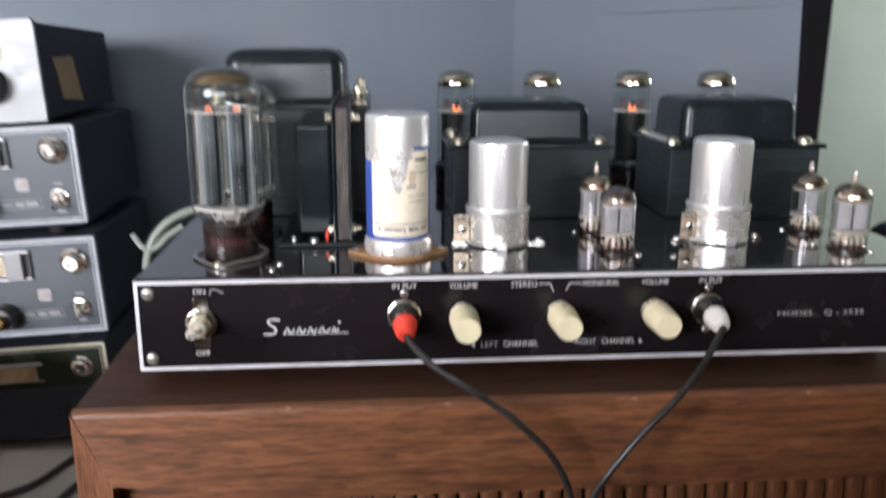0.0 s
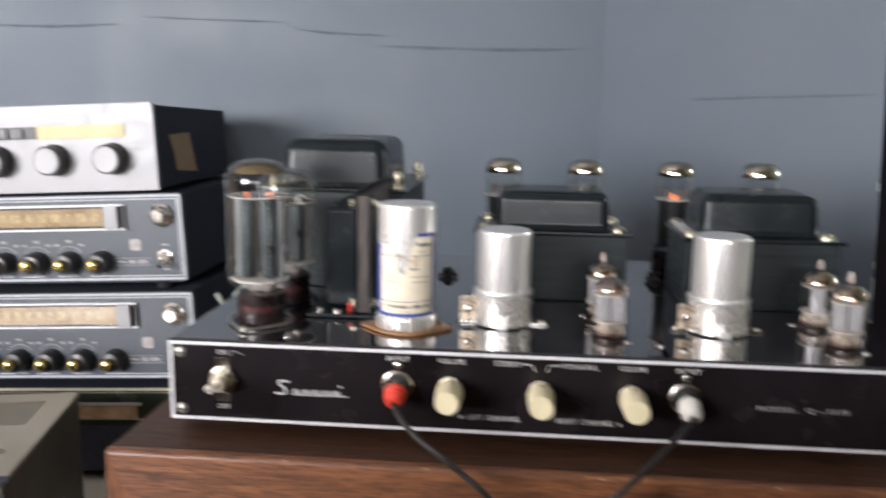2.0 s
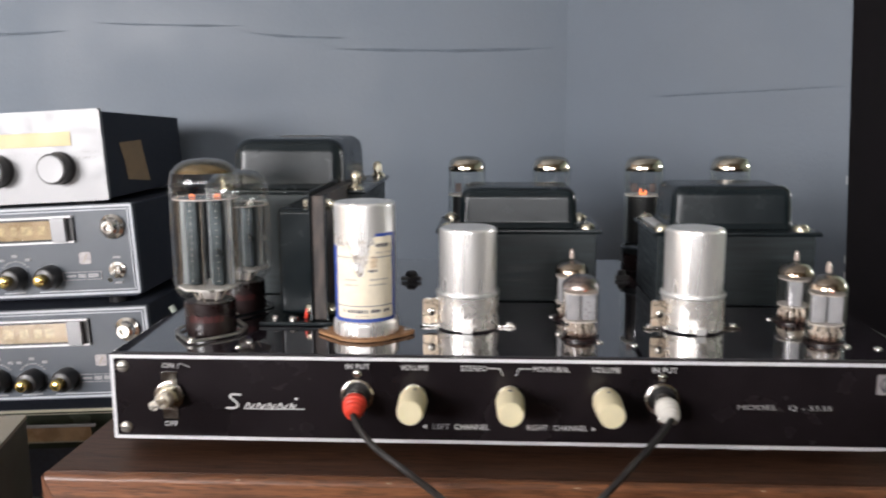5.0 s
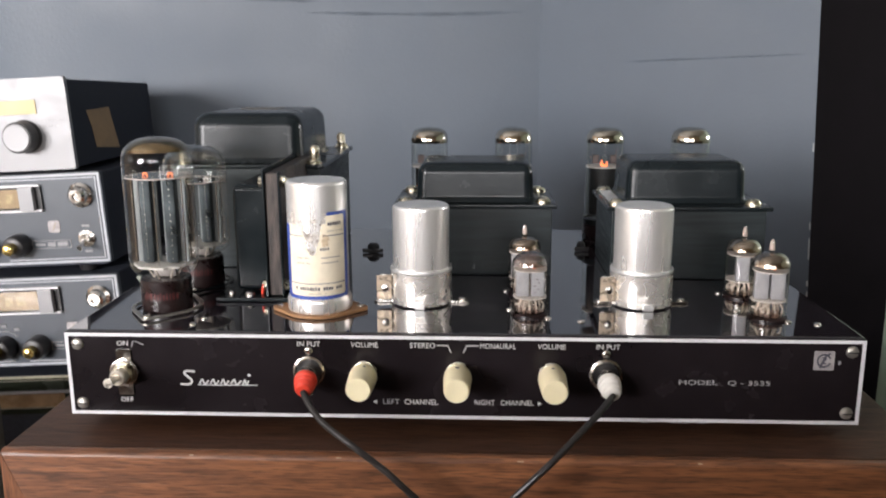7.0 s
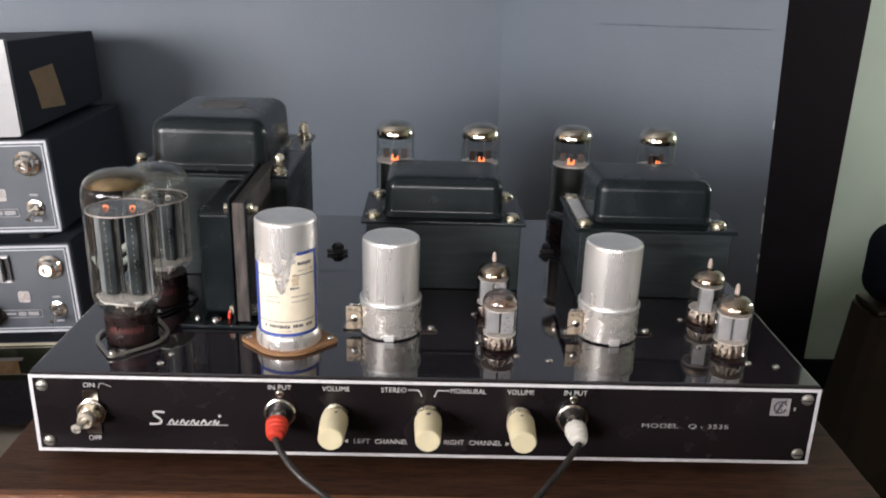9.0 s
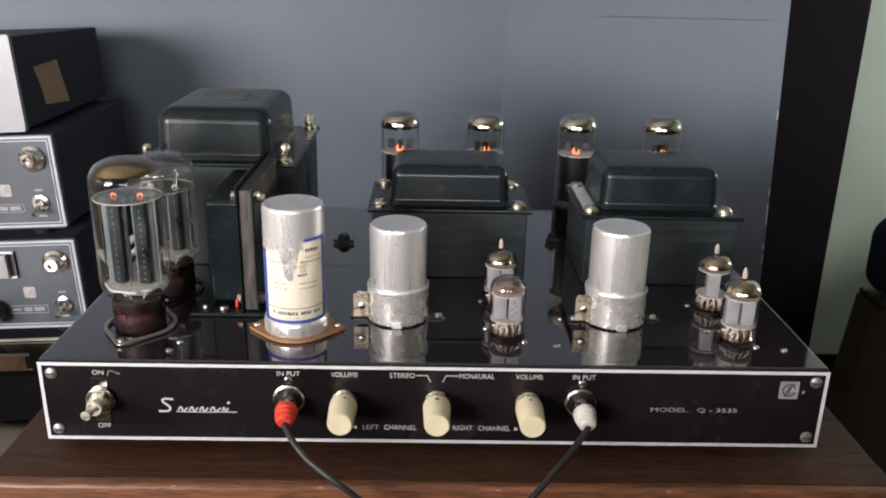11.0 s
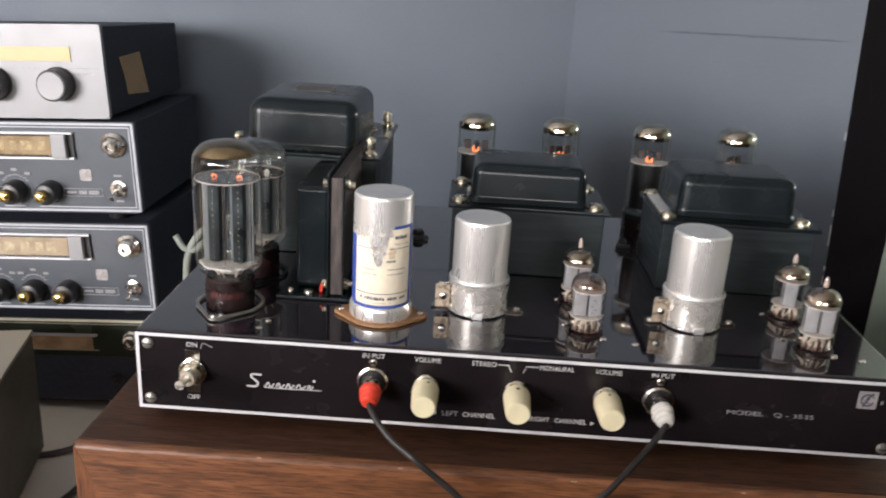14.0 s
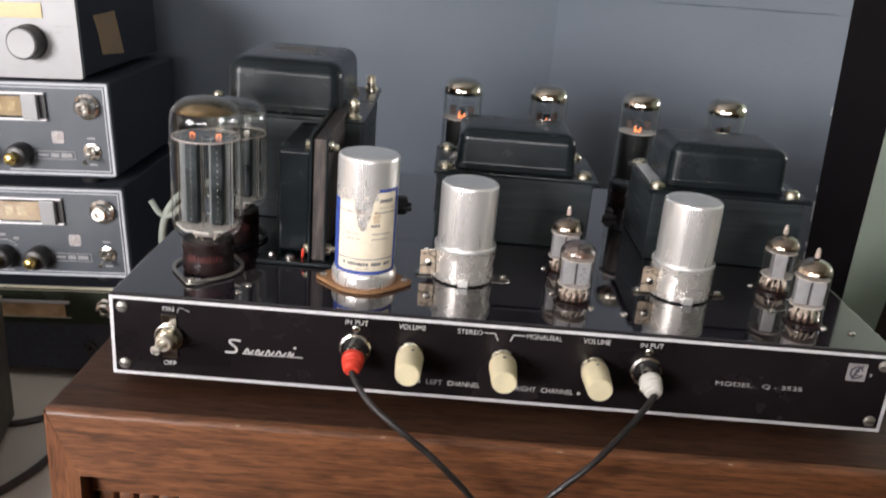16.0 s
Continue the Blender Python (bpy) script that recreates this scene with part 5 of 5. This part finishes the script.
for a0, a1, z0, z1, mt, count in ROWS:
    bm = bmesh.new()
    step = (a1 - a0) / max(1, count)
    for q in range(max(1, count)):
        if count and pick.random() < 0.12:
            continue
        b0, b1 = (a0 + step * q, a0 + step * (q + pick.uniform(0.6, 0.82))) if count else (a0, a1)
        g = wrap(b0, b1, z0 + (pick.uniform(0, 0.0003) if count else 0), z1 - (pick.uniform(0, 0.0004) if count else 0), 0.01792, n=max(2, int((b1 - b0) / 3)), k=1)
        me = bpy.data.meshes.new("strip")
        g.to_mesh(me)
        g.free()
        bm.from_mesh(me)
        bpy.data.meshes.remove(me)
    part("print_bar", bm, mt, lab, here=True)


# ---------------- vacuum tubes ----------------
def ring_plate(outline, f, z0, z1):
    """A flat frame: the outline with its own smaller copy cut out."""
    bm = bmesh.new()
    rows = [[bm.verts.new((x * s, y * s, z)) for x, y in outline] for s, z in ((1, z0), (1, z1), (f, z1), (f, z0))]
    n = len(outline)
    for a, b in zip(rows, rows[1:] + rows[:1]):
        for k in range(n):
            bm.faces.new((a[k], a[(k + 1) % n], b[(k + 1) % n], b[k]))
    return bm


def rectifier(x, y, top, turn, plate, getter, wire):
    th = thing("rectifier_tube", (x, y, CT), "large clear glass rectifier tube with brown getter top and dark base", "vacuum tube", "rectifier tubes")
    h = top - CT
    part("retainer_plate", ring_plate(lens_outline(0.0208, 0.0262, 0.0034, turn=radians(90 + turn)), 0.90, 0.0010, 0.0022), plate, th, "plated steel retainer plate", here=True)
    for s in (-1, 1):
        a = radians(90 + turn)
        part("plate_screw", lathe([(0.0022, 0.0021), (0.0022, 0.0027)] + dome(0.0022, 0.0027, 0.0012, 4), (0.0259 * s * math.cos(a), 0.0259 * s * math.sin(a), 0), 14), STEEL, th, here=True)
    base = part("base", lathe([(0, 0.0004), (0.0144, 0.0004), (0.0149, 0.002), (0.0150, 0.0190), (0.0144, 0.0198), (0, 0.0198)], (0, 0, 0), 40), BAKELITE, th, "dark brown moulded base", here=True)
    bm = bmesh.new()
    r3 = random.Random(8)
    a = -34
    while a < 46:
        w = r3.uniform(3, 7)
        g = wrap(a, a + w, 0.0088, 0.0132 - r3.uniform(0, 0.0012), 0.01508, n=3, k=1)
        me = bpy.data.meshes.new("strip")
        g.to_mesh(me)
        g.free()
        bm.from_mesh(me)
        bpy.data.meshes.remove(me)
        a += w + r3.uniform(2, 4)
    part("print_bar", bm, INK_RED, base, "worn red print", here=True)
    R, crown = 0.0201, 0.0158

    def shoulder(rr, top):
        """The bulb's top: a dome with a broad, rather square shoulder."""
        return [(rr * max(0.0, 1 - (q / 12) ** 2.5) ** (1 / 2.5), top - crown + crown * q / 12) for q in range(1, 12)] + [(rr * 0.18, top - 0.0002), (0, top)]

    prof = [(0.0138, 0.0199), (0.0143, 0.0212), (0.0154, 0.0226), (0.0174, 0.0240), (0.0191, 0.0264), (R - 0.0002, 0.0296), (R, 0.0340), (R, h - crown)] + shoulder(R, h)
    part("glass_envelope", lathe(prof, (0, 0, 0), 48), GLASS, th, "clear glass envelope", here=True)
    part("getter", lathe(shoulder(R - 0.0005, h - 0.0006)[5:], (0, 0, 0), 48), getter, th, "brown mirror getter" if getter is GETTER else "faint smoky getter film", here=True)
    zp0, zp1 = 0.0292, h - 0.0238
    for s in (-1, 1):
        bm = box(s * 0.0072 - 0.0037, s * 0.0072 + 0.0037, -0.0058, 0.0058, zp0, zp1, 0.0014, 2)
        anode = part("anode_plate", bm, PLATE, th, "grey metal anode plate", here=True)
        bm = bmesh.new()
        for q in range(13):
            z = zp0 + 0.003 + q * (zp1 - zp0 - 0.006) / 12
            lathe([(0.00045, 0), (0.0003, 0.0003), (0, 0.0004)], (s * 0.0076, -0.0055, z), 8, "-y", bm=bm)
        part("rivet_row", bm, WIRE, anode, here=True)
        for q0, q1 in ((0.0015, 0.0034), (0.0110, 0.0152)):
            part("flange", box(min(s * q0, s * q1), max(s * q0, s * q1), -0.0008, 0.0008, zp0, zp1), PLATE_WING, anode, "pale side flange", here=True)
        part("filament", sweep([(s * 0.0062, -0.001, zp1 + 0.001), (s * 0.0066, -0.0015, zp1 + 0.0020), (s * 0.0082, -0.001, zp1 + 0.0022), (s * 0.0088, -0.001, zp1 + 0.001)], 0.0005, 6), wire, th, "glowing filament end" if wire is FILAMENT_DIM else "filament end", here=True)
    part("mica_top", lathe([(0, zp1 + 0.0003), (0.0185, zp1 + 0.0003), (0.0185, zp1 + 0.0008), (0, zp1 + 0.0008)], (0, 0, 0), 36), MICA_CLEAR, th, "see-through mica disc", here=True)
    part("mica_rim", lathe([(0.0186, zp1 + 0.0002), (0.0189, zp1 + 0.0002), (0.0189, zp1 + 0.0009), (0.0186, zp1 + 0.0009), (0.0186, zp1 + 0.0002)], (0, 0, 0), 36), MICA_PALE, th, here=True)
    ragged = [(r3.uniform(0.0158, 0.0182) * math.cos(2 * math.pi * q / 40), r3.uniform(0.0158, 0.0182) * math.sin(2 * math.pi * q / 40)) for q in range(40)]
    part("mica_bottom", prism(ragged, zp0 - 0.0016, zp0 - 0.0004), MICA_WHITE, th, "whitish ragged mica spacer", here=True)
    bm = bmesh.new()
    for q in range(6):
        a = 2 * math.pi * q / 6 + 0.3
        sweep([(0.011 * math.cos(a), 0.011 * math.sin(a), zp0 - 0.002), (0.009 * math.cos(a), 0.009 * math.sin(a), 0.0240), (0.006 * math.cos(a), 0.006 * math.sin(a), 0.0190)], 0.0006, 6, bm=bm, smooth=3)
    part("lead_wires", bm, WIRE, th, here=True)
    bm = bmesh.new()
    for q in range(6):
        a = 2 * math.pi * (q + 0.5) / 6
        lathe([(0.0004, zp0 - 0.001), (0.0004, zp1 + 0.0014), (0, zp1 + 0.0016)], (0.0172 * math.cos(a), 0.0090 * math.sin(a), 0), 8, bm=bm)
    part("support_rods", bm, STEEL, th, "bright support rods", here=True)
    part("stem_press", box(-0.007, 0.007, -0.0022, 0.0022, 0.0199, 0.0275, 0.0015), MICA, th, here=True)
    return th


rec = rectifier(-0.1771, 0.0465, 0.9215, -6, RETAINER, GETTER, FILAMENT_DIM)
# rear tube: its retainer plate is coloured black for the shade around it
rectifier(-0.1752, 0.1050, 0.9110, 8, BELL, GETTER_FILM, WIRE)


def small_tube(x, y, tip, clear=False):
    th = thing("preamp_tube", (x, y, CT), "small nine-pin tube with rosy clear glass dome and printed plate" if clear else "small clear glass nine-pin tube with silvery getter", "vacuum tube", "preamp tubes")
    h = tip - CT
    part("socket", lathe([(0, 0.0002), (0.0112, 0.0002), (0.0112, 0.0012), (0, 0.0012)], (0, 0, 0), 28), BAKELITE, th, here=True)
    R = 0.0105
    prof = [(0, 0.0014), (0.0080, 0.0014), (0.0096, 0.0022), (R, 0.004), (R, h - 0.0145)] + \
           [(0.0016 + (R - 0.0016) * math.cos(math.pi / 2 * i / 7), h - 0.0145 + 0.0070 * math.sin(math.pi / 2 * i / 7)) for i in range(1, 8)] + \
           ([(0, h - 0.0074)] if clear else [(0.0018, h - 0.0052), (0.0015, h - 0.002), (0.0008, h - 0.0003), (0, h)])
    part("glass_envelope", lathe(prof, (0, 0, 0), 36), GLASS_WARM, th, "clear glass envelope" if clear else "clear glass envelope with a pointed tip", here=True)
    gp = [(0.0102, h - 0.0150)] + [(0.0014 + (0.0102 - 0.0014) * math.cos(math.pi / 2 * i / 7), h - 0.0149 + 0.0069 * math.sin(math.pi / 2 * i / 7)) for i in range(1, 8)]
    if clear:
        part("dome_tint", lathe(gp, (0, 0, 0), 36), GLASS_ROSY, th, "rosy film inside the dome", here=True)
    else:
        part("getter", lathe(gp, (0, 0, 0), 36), GETTER_SMALL, th, "silvery brown getter", here=True)
    z0, z1 = 0.0105, h - 0.0185
    for s in (-1, 1):
        bm = box(0.0005 * s if s > 0 else -0.0082, 0.0082 if s > 0 else -0.0005, -0.0040, 0.0040, z0 + 0.0008, z1, 0.0008, 2)
        part("anode_plate", bm, PLATE_LIGHT, th, "light grey anode plate", here=True)
    for z in (z0, z1 + 0.0004):
        part("mica_spacer", lathe([(0, z), (0.0097, z), (0.0099, z + 0.0004), (0.0097, z + 0.0008), (0, z + 0.0008)], (0, 0, 0), 18), MICA_WHITE, th, here=True)
    bm = bmesh.new()
    for q in range(9):
        a = 2 * math.pi * (q + 0.5) / 10
        sweep([(0.0062 * math.cos(a), 0.0062 * math.sin(a), 0.0016), (0.0064 * math.cos(a), 0.0064 * math.sin(a), 0.005), (0.0042 * math.cos(a), 0.0042 * math.sin(a), z0)], 0.0007, 6, bm=bm, smooth=3)
    # bright beads added to imitate the sparkle in the glass foot, then stray wires
    bead = random.Random(int(1000 * tip) + 3)
    for q in range(16):
        a, r = bead.uniform(0, 6.28), bead.uniform(0.0045, 0.0085)
        lathe([(0, 0)] + [(0.0008 * math.sin(radians(k)), 0.0008 - 0.0008 * math.cos(radians(k))) for k in (45, 90, 135)] + [(0, 0.0016)], (r * math.cos(a), r * math.sin(a), bead.uniform(0.0042, z0 - 0.0022)), 8, bm=bm)
    for q in range(7):
        a, r = bead.uniform(0, 6.28), bead.uniform(0.005, 0.0088)
        sweep([(r * math.cos(a), r * math.sin(a), 0.0024), (r * math.cos(a + 0.25), r * math.sin(a + 0.25), 0.0066), (0.6 * r * math.cos(a + 0.1), 0.6 * r * math.sin(a + 0.1), z0)], 0.0005, 6, bm=bm, smooth=3)
    part("lead_wires", bm, WIRE, th, "bright tangle of lead wires, with beads for sparkle", here=True)
    part("glass_button", lathe([(0, 0.0018), (0.0088, 0.0018), (0.0094, 0.0028), (0.0084, 0.0040), (0.0050, 0.0046), (0, 0.0042)], (0, 0, 0), 24), GLASS_ROSY, th, "pressed glass foot", here=True)
    if clear:
        bm = bmesh.new()
        for q in range(7):
            a = 2 * math.pi * q / 7 + 0.2
            sweep([(0.0050 * math.cos(a), 0.0030 * math.sin(a), z1), (0.0054 * math.cos(a + 0.3), 0.0034 * math.sin(a + 0.3), z1 + 0.0022), (0.0030 * math.cos(a + 0.9), 0.0040 * math.sin(a + 0.9), z1 + 0.0040 + 0.0006 * (q % 3))], 0.0004, 6, bm=bm, smooth=3)
        part("top_wires", bm, WIRE, th, "bright support wires", here=True)
        for q, (px, pw) in enumerate(((0.0030, 0.0010), (0.0046, 0.0014), (0.0028, 0.0014), (0.0050, 0.0010), (0.0040, 0.0016))):
            pz = z0 + 0.0030 + 0.0020 * q
            part("print_bar", box(px - pw / 2, px + pw / 2, -0.0042, -0.0040, pz, pz + 0.0007), INK_GREY, th, here=True)
    else:
        part("sealed_tip", lathe([(0.0013, h - 0.0065), (0.0015, h - 0.0052), (0.0012, h - 0.0022), (0.0006, h - 0.0006), (0, h - 0.0004)], (0, 0, 0), 14), MICA_PALE, th, "milky sealed glass tip", here=True)
    part("getter_ring", lathe([(0.0036, z1 + 0.0022), (0.0042, z1 + 0.0026), (0.0036, z1 + 0.0030), (0.0031, z1 + 0.0026), (0.0036, z1 + 0.0022)], (0, 0, 0), 20), STEEL, th, here=True)
    part("heater", lathe([(0, z1 + 0.0008), (0.0008, z1 + 0.0008), (0.0007, z1 + 0.0016), (0, z1 + 0.0018)], (0.0022, -0.001, 0), 8), FILAMENT_DIM, th, "faintly glowing heater end", here=True)
    return th


small_tube(0.0415, 0.0415, 0.8625, clear=True)
st = small_tube(0.0405, 0.0880, 0.8625)
copy_thing(st, pose(0.1783, 0.0375, CT, 0, 0, -12) @ Matrix.Diagonal((1, 1, 1.04, 1)))
copy_thing(st, pose(0.1772, 0.0845, CT, 0, 0, 75))


def power_tube(x, y, top):
    th = thing("power_tube", (x, y, CT), "power tube with chrome-like getter top and glowing heater", "vacuum tube", "power tubes")
    h = top - CT
    R = 0.0153
    part("base", lathe([(0, 0.0003), (0.0160, 0.0003), (0.0165, 0.0015), (0.0165, 0.0170), (0.0158, 0.0180), (0, 0.0180)], (0, 0, 0), 36), BAKELITE, th, here=True)
    part("metal_ring", lathe([(0.0166, 0.014), (0.0169, 0.0145), (0.0169, 0.0185), (0.0156, 0.0195)], (0, 0, 0), 36), PLATE, th, here=True)
    prof = [(0.0150, 0.0181), (R, 0.022), (R, h - 0.0130), (R + 0.0004, h - 0.0105), (R - 0.0002, h - 0.0065), (R - 0.002, h - 0.0030), (R - 0.006, h - 0.0008), (0.004, h), (0, h)]
    part("glass_envelope", lathe(prof, (0, 0, 0), 44), GLASS, th, "clear glass envelope", here=True)
    gp = [(R - 0.0006, h - 0.0125), (R - 0.0002, h - 0.0105), (R - 0.0008, h - 0.0067), (R - 0.0026, h - 0.0034), (R - 0.0064, h - 0.0013), (0.004, h - 0.0006), (0, h - 0.0006)]
    part("getter", lathe(gp, (0, 0, 0), 44), GETTER_BRIGHT, th, "bright mirror getter", here=True)
    zm = 0.8785 - CT
    bm = bmesh.new()
    pts = []
    for q in range(36):
        a = 2 * math.pi * q / 36
        r = 0.0151 if q % 3 else 0.0136
        pts.append((r * math.cos(a), r * math.sin(a)))
    part("mica_spacer", prism(pts, zm, zm + 0.0009), MICA_WHITE, th, here=True)
    part("anode_plate", lathe([(0, 0.022), (0.0118, 0.022), (0.0118, zm - 0.0004), (0, zm - 0.0004)], (0, 0, 0), 24, m=Matrix.Diagonal((1, 0.72, 1, 1))), PLATE_BLACK, th, "black anode plate", here=True)
    for s in (-1, 1):
        part("fin", box(s * 0.0072 - 0.0026, s * 0.0072 + 0.0026, -0.0008, 0.0008, zm + 0.0024, zm + 0.0098, 0.0004, 1), FIN, th, "small dark cooling fin", here=True)
    part("cathode_sleeve", box(-0.0022, 0.0022, -0.0022, 0.0022, zm + 0.0009, zm + 0.0092, 0.0005), PLATE, th, here=True)
    bm = sweep([(-0.0019, -0.0026, zm + 0.0056), (-0.0021, -0.0026, zm + 0.0034), (-0.0019, -0.0027, zm + 0.0016), (0.0004, -0.0027, zm + 0.0013), (0.0020, -0.0026, zm + 0.0018), (0.0019, -0.0026, zm + 0.0046)],
               lambda u: 0.0005 + 0.0006 * math.sin(math.pi * u), 8)
    part("heater", bm, FILAMENT, th, "glowing orange cathode edge", here=True)
    return th


p1 = power_tube(-0.0300, 0.2600, 0.9110)
for x, y, rz in ((0.0392, 0.2600, 25), (0.1140, 0.2600, -10), (0.1830, 0.2600, 40)):
    copy_thing(p1, pose(x, y, CT, 0, 0, rz))

# terminal posts near the rear of the chassis
for x, y, s in ((-0.0715, 0.205, 0.85), (0.0915, 0.215, 0.6)):
    part("terminal_post", lathe([(0, 0), (0.0052 * s, 0), (0.0052 * s, 0.001), (0.0040 * s, 0.0020), (0.0056 * s, 0.0028), (0.0054 * s, 0.0056), (0.0036 * s, 0.0072), (0, 0.0074)], (x, y, CT), 8), BLACK_PLASTIC, amp, "black binding post")
    part("wing", box(x - 0.0095 * s, x + 0.0095 * s, y - 0.0042, y - 0.0028, CT + 0.0003, CT + 0.0036, 0.0006), BLACK_PLASTIC, amp)


# ---------------- plugs and cables ----------------
def phono_plug(jx, material, name, label, path):
    jz = 0.7955
    end = Vector(path[0])
    root = Vector((jx, -0.0061, jz))
    d = (end - root).normalized()
    th = thing(name, (jx, -0.006, jz), label, "cable", "phono cables")
    m = d.to_track_quat("Z", "Y").to_matrix().to_4x4()
    L = (end - root).length
    part("plug_shell", lathe([(0.0, 0.0), (0.0052, 0.0), (0.0054, 0.002), (0, 0.002)], root, 24, m=m), STEEL, th, "plated plug shell")
    part("plug_body", lathe([(0.0, 0.0021), (0.0056, 0.0021), (0.0062, 0.0035), (0.0063, L * 0.40), (0.0055, L * 0.44), (0.0060, L * 0.50), (0.0058, L * 0.60), (0.0050, L * 0.64), (0.0055, L * 0.70), (0.0052, L * 0.80), (0.0042, L * 0.84), (0.0046, L * 0.9), (0.0040, L * 0.97), (0.0030, L), (0, L)], root, 28, m=m), material, th, "rubber plug body")
    part("cable", sweep(path, 0.00175, 10), CABLE, th, "thin black cable")
    return th


phono_plug(-0.0822, RED_RUBBER, "red_phono_cable", "black cable with a red phono plug in the input", [
    (-0.0820, -0.0188, 0.7908), (-0.0770, -0.0260, 0.7858), (-0.0680, -0.0345, 0.7795), (-0.0550, -0.0425, 0.7735), (-0.0405, -0.0472, 0.7645), (-0.0290, -0.0500, 0.7560), (-0.0100, -0.0500, 0.7345),
    (0.0000, -0.0490, 0.7060), (0.0040, -0.0480, 0.650), (0.0020, -0.0470, 0.50), (0.0, -0.05, 0.2), (0.0, -0.07, -0.055), (0.02, -0.2, -0.077)])
phono_plug(0.0812, WHITE_RUBBER, "white_phono_cable", "black cable with a white phono plug in the input", [
    (0.0826, -0.0192, 0.7912), (0.0765, -0.0270, 0.7872), (0.0655, -0.0400, 0.7815), (0.0525, -0.0520, 0.7735), (0.0440, -0.0570, 0.7670), (0.0250, -0.0590, 0.7475), (0.0080, -0.0590, 0.7220),
    (-0.0030, -0.0570, 0.690), (-0.0060, -0.055, 0.64), (-0.0050, -0.052, 0.50), (-0.01, -0.055, 0.2), (-0.012, -0.075, -0.055), (0.0, -0.22, -0.077)])

cord = thing("mains_cord", (-0.30, 0.31, TZ), "bent grey-green mains cord behind the amplifier", "cord")
part("cord_loop", sweep([(-0.180, 0.3045, 0.790), (-0.213, 0.320, 0.794), (-0.250, 0.322, 0.790), (-0.279, 0.316, 0.777), (-0.295, 0.312, 0.750), (-0.297, 0.312, 0.70), (-0.295, 0.315, 0.6), (-0.295, 0.32, TZ + 0.004), (-0.285, 0.36, TZ + 0.0045)], 0.0034, 12), CORD, cord)
part("cord_twist", sweep([(-0.306, 0.3115, 0.770), (-0.298, 0.3115, 0.758), (-0.288, 0.312, 0.757), (-0.277, 0.313, 0.767), (-0.264, 0.317, 0.775)], 0.0029, 10), CORD, cord)

for nm, pts, r in (("black_cable", [(-0.60, 0.272, TZ + 0.0036), (-0.53, 0.288, TZ + 0.0036), (-0.466, 0.304, TZ + 0.0036), (-0.438, 0.317, TZ + 0.0036), (-0.420, 0.337, TZ + 0.0036), (-0.405, 0.376, TZ + 0.0036),
                                     (-0.385, 0.42, TZ + 0.0036), (-0.345, 0.455, TZ + 0.0036)], 0.0034),
                   ("black_cable", [(-0.47, 0.135, TZ + 0.0040), (-0.436, 0.165, TZ + 0.0040), (-0.412, 0.203, TZ + 0.0040), (-0.396, 0.245, TZ + 0.0040), (-0.390, 0.288, TZ + 0.0040), (-0.380, 0.328, TZ + 0.0040),
                                    (-0.355, 0.365, TZ + 0.0040), (-0.31, 0.385, TZ + 0.0040)], 0.0038)):
    cb = thing(nm, (pts[0][0], pts[0][1], TZ), "loose black cable lying on the table", "cable", "cables on the table")
    part("cable", sweep(pts, r, 10), CABLE, cb)
